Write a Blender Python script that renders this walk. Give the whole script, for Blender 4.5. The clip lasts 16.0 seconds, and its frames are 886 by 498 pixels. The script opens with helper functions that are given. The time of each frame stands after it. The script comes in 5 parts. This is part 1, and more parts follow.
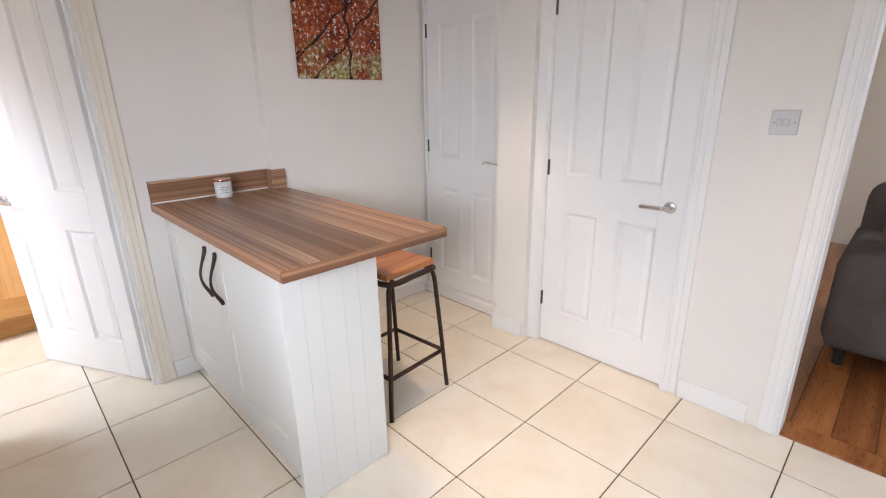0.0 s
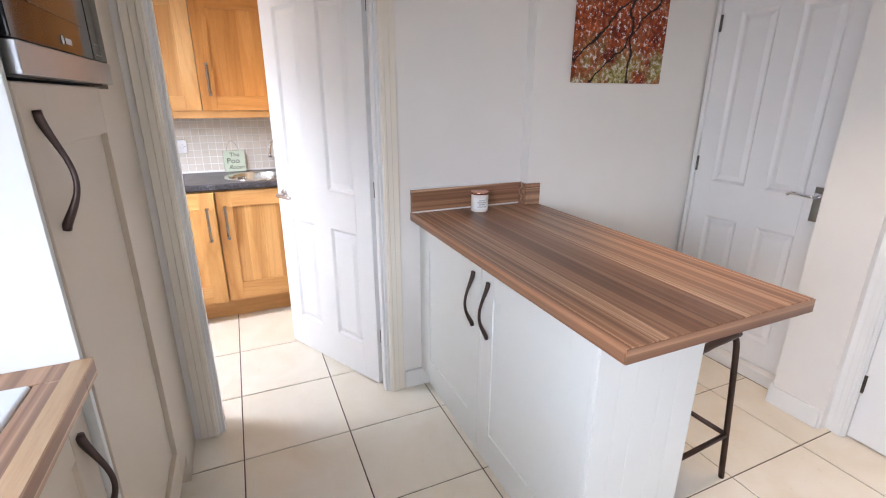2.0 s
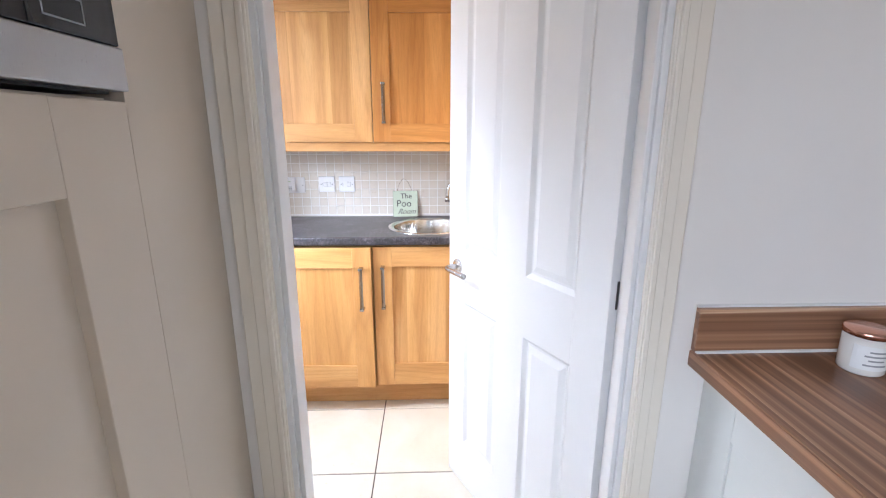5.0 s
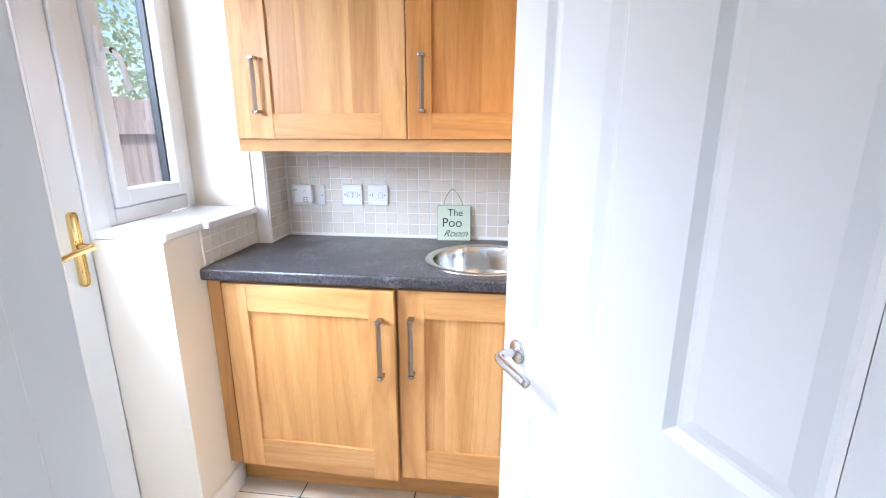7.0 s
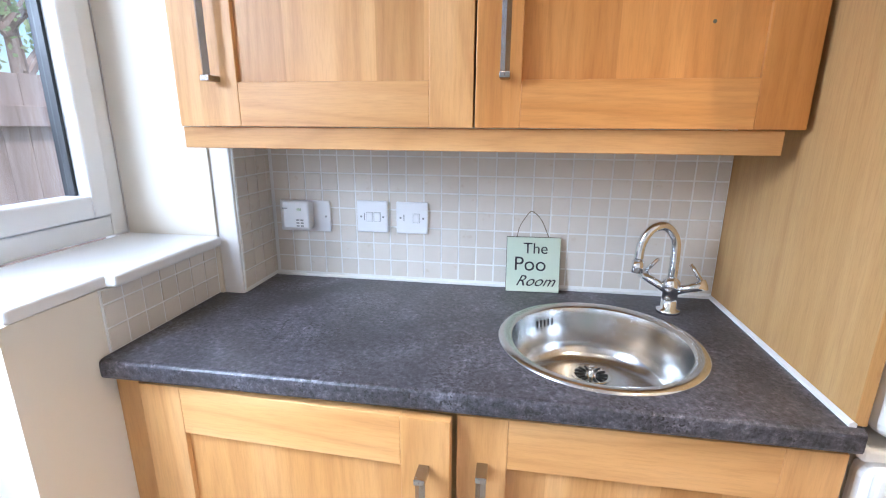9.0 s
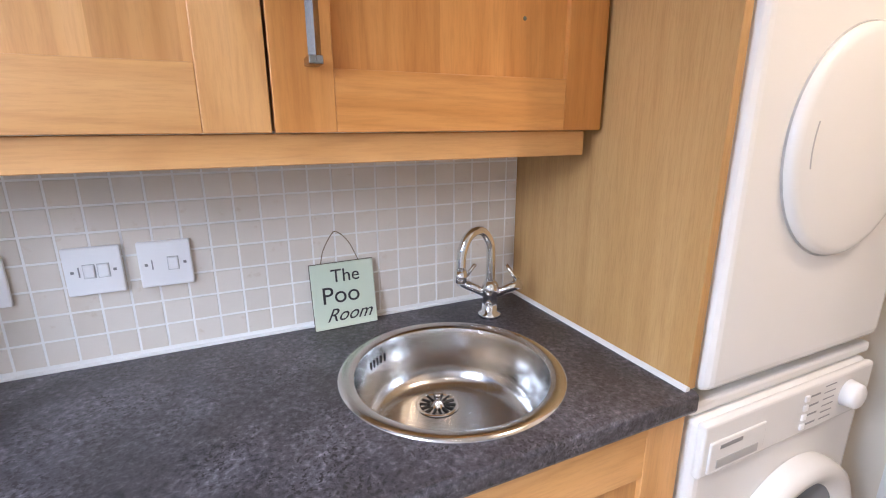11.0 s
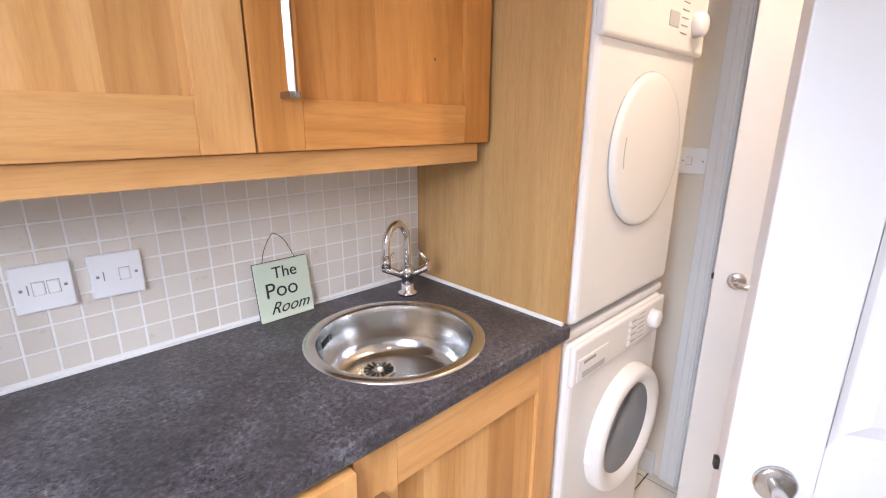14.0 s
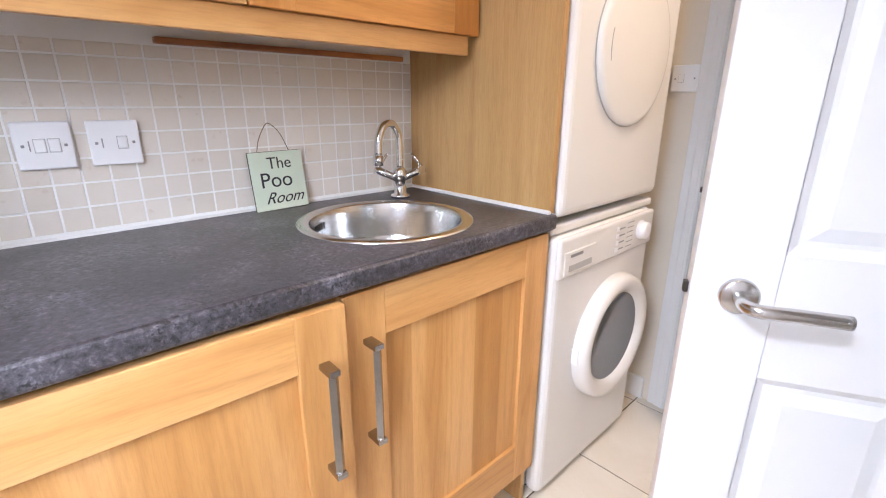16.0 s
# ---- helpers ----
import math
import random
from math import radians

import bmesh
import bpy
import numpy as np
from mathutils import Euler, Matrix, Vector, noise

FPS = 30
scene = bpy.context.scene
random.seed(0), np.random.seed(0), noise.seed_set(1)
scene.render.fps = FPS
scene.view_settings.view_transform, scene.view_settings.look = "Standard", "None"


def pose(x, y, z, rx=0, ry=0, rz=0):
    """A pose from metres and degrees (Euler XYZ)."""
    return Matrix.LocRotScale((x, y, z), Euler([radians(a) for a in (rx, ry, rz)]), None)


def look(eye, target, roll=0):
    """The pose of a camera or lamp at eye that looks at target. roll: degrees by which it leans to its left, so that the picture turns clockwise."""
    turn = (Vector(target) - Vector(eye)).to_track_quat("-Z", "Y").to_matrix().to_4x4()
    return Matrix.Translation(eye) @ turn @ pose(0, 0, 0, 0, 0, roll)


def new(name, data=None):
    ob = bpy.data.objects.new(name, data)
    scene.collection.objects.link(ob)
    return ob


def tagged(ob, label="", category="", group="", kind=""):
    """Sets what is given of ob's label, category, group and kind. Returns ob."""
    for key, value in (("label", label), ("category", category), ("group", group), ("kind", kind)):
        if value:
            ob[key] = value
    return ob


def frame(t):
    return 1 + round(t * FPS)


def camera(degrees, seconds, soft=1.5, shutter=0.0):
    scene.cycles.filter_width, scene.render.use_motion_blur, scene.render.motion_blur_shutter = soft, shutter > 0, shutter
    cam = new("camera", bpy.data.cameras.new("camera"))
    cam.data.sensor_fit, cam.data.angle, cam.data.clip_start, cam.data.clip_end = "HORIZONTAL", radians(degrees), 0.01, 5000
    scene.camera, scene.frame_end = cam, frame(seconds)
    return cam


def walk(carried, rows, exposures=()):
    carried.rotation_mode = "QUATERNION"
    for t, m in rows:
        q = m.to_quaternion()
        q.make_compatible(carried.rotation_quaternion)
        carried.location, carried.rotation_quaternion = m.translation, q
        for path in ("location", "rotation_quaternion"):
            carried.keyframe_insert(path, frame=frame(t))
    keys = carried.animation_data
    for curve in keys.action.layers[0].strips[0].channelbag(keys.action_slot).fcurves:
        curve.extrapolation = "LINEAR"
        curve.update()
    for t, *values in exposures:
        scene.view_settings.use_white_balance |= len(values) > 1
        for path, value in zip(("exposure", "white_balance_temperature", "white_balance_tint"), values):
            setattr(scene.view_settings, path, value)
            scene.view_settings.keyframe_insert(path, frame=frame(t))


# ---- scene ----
cam = camera(87.7, 16.0, soft=1.1)

PATH = [
    (0, (0.396, -0.011, 1.346), (1.728, 1.35, 0.734), -0.9),
    (0.5, (0.388, 0.116, 1.358), (1.636, 1.549, 0.734), -0.7),
    (1, (0.348, 0.276, 1.368), (1.452, 1.821, 0.743), -0.4),
    (1.5, (0.272, 0.419, 1.384), (1.202, 2.075, 0.76), -0.0),
    (2, (0.22, 0.526, 1.401), (0.985, 2.266, 0.779), 0.1),
    (2.5, (0.227, 0.654, 1.419), (0.817, 2.472, 0.831), 0.2),
    (3, (0.273, 0.82, 1.421), (0.657, 2.705, 0.874), 0.2),
    (3.5, (0.298, 0.977, 1.41), (0.518, 2.894, 0.886), 0.4),
    (4, (0.287, 1.186, 1.408), (0.463, 3.112, 0.899), 0.4),
    (4.2, (0.286, 1.262, 1.402), (0.456, 3.19, 0.897), 0.3),
    (6.3, (0.383, 1.96, 1.378), (0.205, 3.887, 0.871), 0.0),
    (6.5, (0.382, 2.042, 1.372), (0.184, 3.966, 0.866), -0.0),
    (7, (0.378, 2.226, 1.362), (0.142, 4.146, 0.854), -0.0),
    (7.5, (0.343, 2.39, 1.341), (0.005, 4.294, 0.834), 0.1),
    (8, (0.271, 2.551, 1.317), (-0.089, 4.452, 0.812), 0.2),
    (8.2, (0.252, 2.619, 1.319), (-0.112, 4.518, 0.809), 0.2),
    (10.3, (0.008, 3.212, 1.336), (0.252, 5.128, 0.818), 0.2),
    (10.5, (0.008, 3.204, 1.334), (0.406, 5.096, 0.823), -0.0),
    (11, (-0.004, 3.143, 1.334), (0.804, 4.898, 0.817), -0.2),
    (11.5, (-0.065, 3.079, 1.35), (1.009, 4.683, 0.828), -0.2),
    (12, (-0.132, 3.065, 1.351), (1.128, 4.525, 0.82), 0.1),
    (12.5, (-0.18, 3.072, 1.355), (1.136, 4.481, 0.823), 0.0),
    (13, (-0.196, 3.066, 1.352), (1.125, 4.466, 0.809), 0.0),
    (13.5, (-0.217, 3.06, 1.363), (1.105, 4.461, 0.822), 0.1),
    (14, (-0.251, 3.054, 1.378), (1.073, 4.453, 0.838), 0.1),
    (14.5, (-0.284, 3.048, 1.365), (1.04, 4.447, 0.828), 0.1),
    (15, (-0.276, 3.024, 1.296), (1.04, 4.419, 0.731), 0.1),
    (15.5, (-0.269, 2.992, 1.233), (1.035, 4.381, 0.623), 0.1),
    (16, (-0.294, 2.966, 1.169), (1.01, 4.356, 0.562), 0.2),
]
walk(cam, [(t, look(eye, target, roll)) for t, eye, target, roll in PATH],
     exposures=[(0.0, 0.22, 6550, 18), (1.5, 0.2, 6400, 18), (2.8, 0.2, 6100, 18), (4.2, 0.22, 6000, 17), (6.3, 0.3, 5750, 15), (8.2, 0.22, 5400, 12), (10.3, -0.28, 5550, 16), (12.0, -0.22, 6200, 22), (16.0, -0.17, 6150, 20)])

# ---- world, sun, large lights ----
world = bpy.data.worlds.new("sky")
scene.world = world
world.use_nodes = True
wn = world.node_tree.nodes
sky = wn.new("ShaderNodeTexSky")
sky.sky_type = "NISHITA"
sky.sun_disc = False
sky.sun_elevation = radians(50)
sky.sun_rotation = radians(129)
wn["Background"].inputs["Strength"].default_value = 0.15
world.node_tree.links.new(sky.outputs["Color"], wn["Background"].inputs["Color"])

sun_data = bpy.data.lights.new("sun", "SUN")
sun_data.energy, sun_data.angle, sun_data.color = 5.0, radians(10), (1.0, 0.95, 0.88)
sun = new("sun", sun_data)
sun.matrix_world = look((5, -4, 10), (0, 0, 0))


def area_lamp(name, place, target, width, height, watts, colour, spread=180):
    d = bpy.data.lights.new(name, "AREA")
    d.shape, d.size, d.size_y, d.energy, d.color = "RECTANGLE", width, height, watts, colour
    d.spread = radians(spread)
    ob = new(name, d)
    ob.matrix_world = look(place, target)
    return ob


DAY, WARM = (0.80, 0.90, 1.0), (1.0, 0.77, 0.51)
area_lamp("kitchen_window_light", (-0.73, 0.05, 1.40), (0.95, 1.35, 0.0), 1.5, 0.68, 26, DAY, 104)
area_lamp("patio_door_light", (0.9, -2.20, 0.95), (0.9, -0.6, -0.9), 1.9, 1.6, 6.5, DAY, 150)
area_lamp("utility_sky_light", (-2.40, 2.0, 2.25), (0.2, 3.75, 0.7), 2.4, 1.0, 195, DAY)
area_lamp("outer_door_light", (-0.81, 3.06, 1.87), (0.0, 3.0, 0.0), 0.46, 0.22, 12, DAY, 100)
# Added fill inside the living room, in place of unseen daylight.
area_lamp("living_room_fill", (4.6, -1.8, 1.6), (3.2, -0.2, 0.6), 1.4, 1.4, 45, DAY)


def downlight(x, y, watts, cone=95):
    d = bpy.data.lights.new("downlight_bulb", "SPOT")
    d.energy, d.color, d.spot_size, d.spot_blend, d.shadow_soft_size = watts, WARM, radians(cone), 0.7, 0.035
    ob = new("downlight_bulb", d)
    ob.matrix_world = look((x, y, 2.375), (x, y, 0))


KITCHEN_SPOTS = [(1.92, 1.42, 66), (1.92, 0.2, 34), (0.75, 0.75, 20), (0.75, -0.7, 18)]
UTILITY_SPOTS = [(1.02, 3.08, 58), (0.0, 2.95, 8)]
for px, py, watts in KITCHEN_SPOTS:
    downlight(px, py, watts, 58)
for px, py, watts in UTILITY_SPOTS:
    downlight(px, py, watts, 115)


# ---- materials ----
def node_mat(name, rough=0.5, metal=0.0, spec=0.5, coat=0.0):
    m = bpy.data.materials.new(name)
    m.use_nodes = True
    nt = m.node_tree
    b = nt.nodes["Principled BSDF"]
    b.inputs["Roughness"].default_value = rough
    b.inputs["Metallic"].default_value = metal
    b.inputs["Specular IOR Level"].default_value = spec
    b.inputs["Coat Weight"].default_value = coat
    b.inputs["Coat Roughness"].default_value = 0.08
    return m, nt, b


def coords(nt, scale=(1, 1, 1), seeded=False):
    tc = nt.nodes.new("ShaderNodeTexCoord")
    mp = nt.nodes.new("ShaderNodeMapping")
    mp.inputs["Scale"].default_value = scale
    nt.links.new(tc.outputs["Object"], mp.inputs["Vector"])
    if not seeded:
        return mp.outputs["Vector"]
    info = nt.nodes.new("ShaderNodeObjectInfo")
    mul = nt.nodes.new("ShaderNodeMath")
    mul.operation = "MULTIPLY"
    mul.inputs[1].default_value = 37.0
    add = nt.nodes.new("ShaderNodeVectorMath")
    nt.links.new(info.outputs["Random"], mul.inputs[0])
    nt.links.new(mp.outputs["Vector"], add.inputs[0])
    nt.links.new(mul.outputs[0], add.inputs[1])
    return add.outputs[0]


def noise_tex(nt, vec, scale, detail=4.0, rough=0.55, warp=0.0):
    n = nt.nodes.new("ShaderNodeTexNoise")
    n.inputs["Scale"].default_value = scale
    n.inputs["Detail"].default_value = detail
    n.inputs["Roughness"].default_value = rough
    n.inputs["Distortion"].default_value = warp
    nt.links.new(vec, n.inputs["Vector"])
    return n.outputs["Fac"]


def ramp(nt, fac, stops):
    r = nt.nodes.new("ShaderNodeValToRGB")
    els = r.color_ramp.elements
    els[0].position, els[1].position = stops[0][0], stops[-1][0]
    els[0].color, els[1].color = (*stops[0][1], 1), (*stops[-1][1], 1)
    for p, c in stops[1:-1]:
        els.new(p).color = (*c, 1)
    nt.links.new(fac, r.inputs["Fac"])
    return r.outputs["Color"]


def mix(nt, a, b, fac, mode="MIX"):
    m = nt.nodes.new("ShaderNodeMix")
    m.data_type, m.blend_type = "RGBA", mode
    for value, key in ((fac, 0), (a, 6), (b, 7)):
        if isinstance(value, (int, float)):
            m.inputs[key].default_value = value
        elif isinstance(value, tuple):
            m.inputs[key].default_value = (*value, 1)
        else:
            nt.links.new(value, m.inputs[key])
    return m.outputs[2]


def bump(nt, bsdf, height, strength=0.2, distance=0.002):
    b = nt.nodes.new("ShaderNodeBump")
    b.inputs["Strength"].default_value = strength
    b.inputs["Distance"].default_value = distance
    nt.links.new(height, b.inputs["Height"])
    nt.links.new(b.outputs["Normal"], bsdf.inputs["Normal"])


def rough_from(nt, bsdf, fac, lo, hi):
    r = nt.nodes.new("ShaderNodeMapRange")
    r.inputs["To Min"].default_value, r.inputs["To Max"].default_value = lo, hi
    nt.links.new(fac, r.inputs["Value"])
    nt.links.new(r.outputs["Result"], bsdf.inputs["Roughness"])


def paint(name, colour, rough=0.6, grime=0.05, texture=0.12, tex_scale=160, spec=0.4):
    m, nt, b = node_mat(name, rough, spec=spec)
    v = coords(nt)
    big = noise_tex(nt, v, 2.3, 5)
    fine = noise_tex(nt, v, tex_scale, 3)
    dark = tuple(c * (1 - grime) for c in colour)
    nt.links.new(ramp(nt, big, [(0.3, dark), (0.62, colour)]), b.inputs["Base Color"])
    rough_from(nt, b, big, rough - 0.06, rough + 0.08)
    bump(nt, b, fine, texture, 0.0006)
    return m


def wood(name, light, mid, dark, grain=(9, 9, 0.7), rough=0.42, contrast=1.0, coat=0.0, pores=0.36, stave=0.0, figure=0.42):
    """Grain runs along the axis with the small scale."""
    m, nt, b = node_mat(name, rough, coat=coat)
    v = coords(nt, grain, seeded=True)
    wide = noise_tex(nt, v, 1.3, 3, 0.5, 0.6)
    fine = noise_tex(nt, v, 26.0, 6, 0.70, 0.15)
    a = ramp(nt, wide, [(0.36, light), (0.5, mid), (0.66, dark)])
    f = ramp(nt, fine, [(0.35, (0.72, 0.66, 0.6)), (0.55, (1, 1, 1))])
    col = mix(nt, a, f, pores * contrast, "MULTIPLY")
    # cathedral figure: contour lines of a long, slow swell
    swell = nt.nodes.new("ShaderNodeMath")
    swell.operation = "MULTIPLY"
    swell.inputs[1].default_value = 17.0
    nt.links.new(noise_tex(nt, v, 0.55, 2, 0.45, 0.25), swell.inputs[0])
    fold = nt.nodes.new("ShaderNodeMath")
    fold.operation = "PINGPONG"
    fold.inputs[1].default_value = 0.5
    nt.links.new(swell.outputs[0], fold.inputs[0])
    col = mix(nt, col, ramp(nt, fold.outputs[0], [(0.02, (0.80, 0.72, 0.62)), (0.22, (1, 1, 1))]), figure, "MULTIPLY")
    info = nt.nodes.new("ShaderNodeObjectInfo")
    tone = ramp(nt, info.outputs["Random"], [(0.0, (0.88, 0.85, 0.80)), (1.0, (1.06, 1.05, 1.03))])
    col = mix(nt, col, tone, 1.0, "MULTIPLY")
    if stave:
        # glued staves, each of its own tone
        sep = nt.nodes.new("ShaderNodeSeparateXYZ")
        nt.links.new(coords(nt, (1 / stave, 1 / stave, 1)), sep.inputs[0])
        fl = nt.nodes.new("ShaderNodeMath")
        fl.operation = "FLOOR"
        nt.links.new(sep.outputs["X"], fl.inputs[0])
        wh = nt.nodes.new("ShaderNodeTexWhiteNoise")
        wh.noise_dimensions = "1D"
        nt.links.new(fl.outputs[0], wh.inputs["W"])
        col = mix(nt, col, ramp(nt, wh.outputs["Value"], [(0.0, (0.86, 0.80, 0.70)), (0.5, (1, 0.99, 0.97)), (1.0, (1.06, 1.07, 1.08))]), 1.0, "MULTIPLY")
    nt.links.new(col, b.inputs["Base Color"])
    rough_from(nt, b, fine, rough - 0.08, rough + 0.1)
    bump(nt, b, fine, 0.12, 0.0008)
    return m


def metal(name, colour, rough, stretch=(1, 1, 1), scale=200, streak=0.08):
    m, nt, b = node_mat(name, rough, 1.0)
    n = noise_tex(nt, coords(nt, stretch), scale, 3)
    nt.links.new(ramp(nt, n, [(0.3, tuple(c * 0.95 for c in colour)), (0.7, colour)]), b.inputs["Base Color"])
    rough_from(nt, b, n, max(0.02, rough - streak), rough + streak)
    return m


def tile_mat(name, stops, vein, rough, tex=0.05):
    m, nt, b = node_mat(name, rough, spec=0.5)
    v = coords(nt, seeded=True)
    cloud = noise_tex(nt, v, 3.2, 6, 0.6, 0.8)
    spots = noise_tex(nt, v, 38, 4, 0.6)
    col = ramp(nt, cloud, stops)
    mark = ramp(nt, spots, [(0.25, vein), (0.36, (1, 1, 1))])
    col = mix(nt, col, mark, 0.6, "MULTIPLY")
    info = nt.nodes.new("ShaderNodeObjectInfo")
    tone = ramp(nt, info.outputs["Random"], [(0.0, (0.93, 0.92, 0.90)), (1.0, (1.0, 1.0, 1.0))])
    nt.links.new(mix(nt, col, tone, 1.0, "MULTIPLY"), b.inputs["Base Color"])
    rough_from(nt, b, cloud, rough - 0.08, rough + 0.12)
    bump(nt, b, spots, tex, 0.0006)
    return m


WALL = paint("wall_paint_warm_white", (0.80, 0.765, 0.72), 0.72, 0.04, 0.18, 120)
CREAM = paint("wall_paint_cream", (0.80, 0.73, 0.62), 0.7, 0.05, 0.18, 120)
CEIL = paint("ceiling_paint_white", (0.84, 0.83, 0.81), 0.8, 0.03)
GLOSS = paint("white_gloss_woodwork", (0.82, 0.81, 0.79), 0.32, 0.05, 0.05, 60)
# Cream tint is warm spotlight put into the white gloss colour.
GLOSS_WARMLIT = paint("white_gloss_architrave_warm_lit", (0.81, 0.745, 0.64), 0.42, 0.05, 0.03, 30)
DOORWHITE = paint("white_painted_moulded_door", (0.83, 0.82, 0.81), 0.42, 0.03, 0.22, 240)
UPVC = paint("white_upvc_plastic", (0.83, 0.84, 0.85), 0.3, 0.02, 0.03)
SAGE = paint("pale_grey_green_cabinet_paint", (0.64, 0.64, 0.605), 0.45, 0.04, 0.05, 90)
STONEPAINT = paint("stone_cabinet_paint", (0.57, 0.485, 0.385), 0.45, 0.04, 0.05, 90)
ENAMEL = paint("white_appliance_enamel", (0.83, 0.82, 0.79), 0.22, 0.03, 0.02)
PLASTIC = paint("white_plastic", (0.87, 0.87, 0.87), 0.35, 0.02, 0.02)
PLASTIC_GREY = paint("pale_grey_plastic", (0.45, 0.45, 0.44), 0.4, 0.04, 0.03)
SINKWHITE = paint("white_ceramic_glaze", (0.80, 0.83, 0.85), 0.12, 0.02, 0.01)
SEALANT = paint("white_sealant", (0.80, 0.79, 0.76), 0.4, 0.08, 0.05)
BLACK = paint("black_rubber", (0.02, 0.02, 0.02), 0.5, 0.2)
INK = paint("dark_grey_printing", (0.035, 0.035, 0.035), 0.5, 0.2)
GREYPRINT = paint("grey_printing", (0.30, 0.30, 0.30), 0.5, 0.1)
SIGN = paint("pale_green_sign_paint", (0.64, 0.72, 0.57), 0.6, 0.12, 0.1, 70)
SIGNEDGE = paint("worn_dark_sign_edge", (0.16, 0.15, 0.10), 0.7, 0.4)
STRING = paint("brown_string", (0.25, 0.19, 0.12), 0.9, 0.3)
OAK_V = wood("oak_door_vertical_grain", (0.75, 0.435, 0.178), (0.68, 0.370, 0.132), (0.59, 0.300, 0.094))
OAK_H = wood("oak_rail_horizontal_grain", (0.75, 0.435, 0.178), (0.68, 0.370, 0.132), (0.59, 0.300, 0.094), (0.7, 9, 9))
OAK_PANEL_V = wood("oak_door_panel_staves", (0.75, 0.435, 0.178), (0.68, 0.370, 0.132), (0.59, 0.300, 0.094), stave=0.093)
OAK_RED_V = wood("redder_oak_vertical_grain", (0.70, 0.335, 0.095), (0.62, 0.275, 0.066), (0.53, 0.215, 0.046))
OAK_RED_H = wood("redder_oak_horizontal_grain", (0.70, 0.335, 0.095), (0.62, 0.275, 0.066), (0.53, 0.215, 0.046), (0.7, 9, 9))
OAK_RED_PANEL = wood("redder_oak_panel_staves", (0.70, 0.335, 0.095), (0.62, 0.275, 0.066), (0.53, 0.215, 0.046), stave=0.125)
OAKPANEL = wood("oak_veneer_tall_panel", (0.59, 0.372, 0.155), (0.56, 0.343, 0.136), (0.52, 0.310, 0.116), (16, 16, 0.9), 0.5, figure=0.16, pores=0.5)
RUSTIC = wood("reclaimed_stool_wood", (0.62, 0.26, 0.08), (0.45, 0.16, 0.045), (0.20, 0.06, 0.02), (1.2, 8, 8), 0.38, 1.6, 0.3)
BOARD = wood("living_room_oak_board", (0.42, 0.17, 0.055), (0.33, 0.12, 0.035), (0.22, 0.075, 0.022), (0.8, 9, 9), 0.28, 1.2, 0.3)
FENCEWOOD = wood("weathered_fence_wood", (0.46, 0.375, 0.34), (0.39, 0.31, 0.28), (0.29, 0.225, 0.20), (8, 8, 0.6), 0.85, 1.3)
CHROME = metal("chrome", (0.82, 0.83, 0.84), 0.07, streak=0.03)
STEEL = metal("brushed_stainless_steel", (0.72, 0.72, 0.71), 0.19, (1, 1, 14), 90, 0.07)
DARKSTEEL = metal("microwave_trim_steel", (0.36, 0.36, 0.36), 0.30, (1, 14, 1), 90, 0.06)
NICKEL = metal("satin_nickel", (0.64, 0.62, 0.60), 0.26, streak=0.03)
BRONZE = metal("dark_bronze_handle", (0.085, 0.062, 0.056), 0.36)
SILVER = paint("pale_silver_switch_plate", (0.58, 0.57, 0.57), 0.3, 0.03)
PEWTER = metal("dark_pewter", (0.38, 0.36, 0.34), 0.26, streak=0.03)
BRASS = metal("polished_brass", (0.78, 0.60, 0.28), 0.16)
IRON = metal("dark_brown_iron", (0.075, 0.05, 0.042), 0.45)
HINGE = metal("dark_hinge_metal", (0.10, 0.09, 0.08), 0.45)
COPPER = metal("rose_copper_lid", (0.72, 0.40, 0.30), 0.25)
FLOORTILE = tile_mat("cream_travertine_floor_tile", [(0.3, (0.73, 0.65, 0.525)), (0.5, (0.78, 0.71, 0.60)), (0.72, (0.82, 0.765, 0.675))], (0.88, 0.82, 0.72), 0.30)
GROUT = paint("brown_floor_grout", (0.115, 0.085, 0.06), 0.85, 0.3, 0.2, 300)
MOSAIC = tile_mat("tumbled_beige_wall_tile", [(0.3, (0.70, 0.635, 0.55)), (0.55, (0.735, 0.675, 0.595)), (0.75, (0.765, 0.715, 0.64))], (0.80, 0.72, 0.62), 0.40, 0.15)
GROUTW = paint("white_wall_grout", (0.90, 0.89, 0.86), 0.8, 0.12, 0.2, 300)


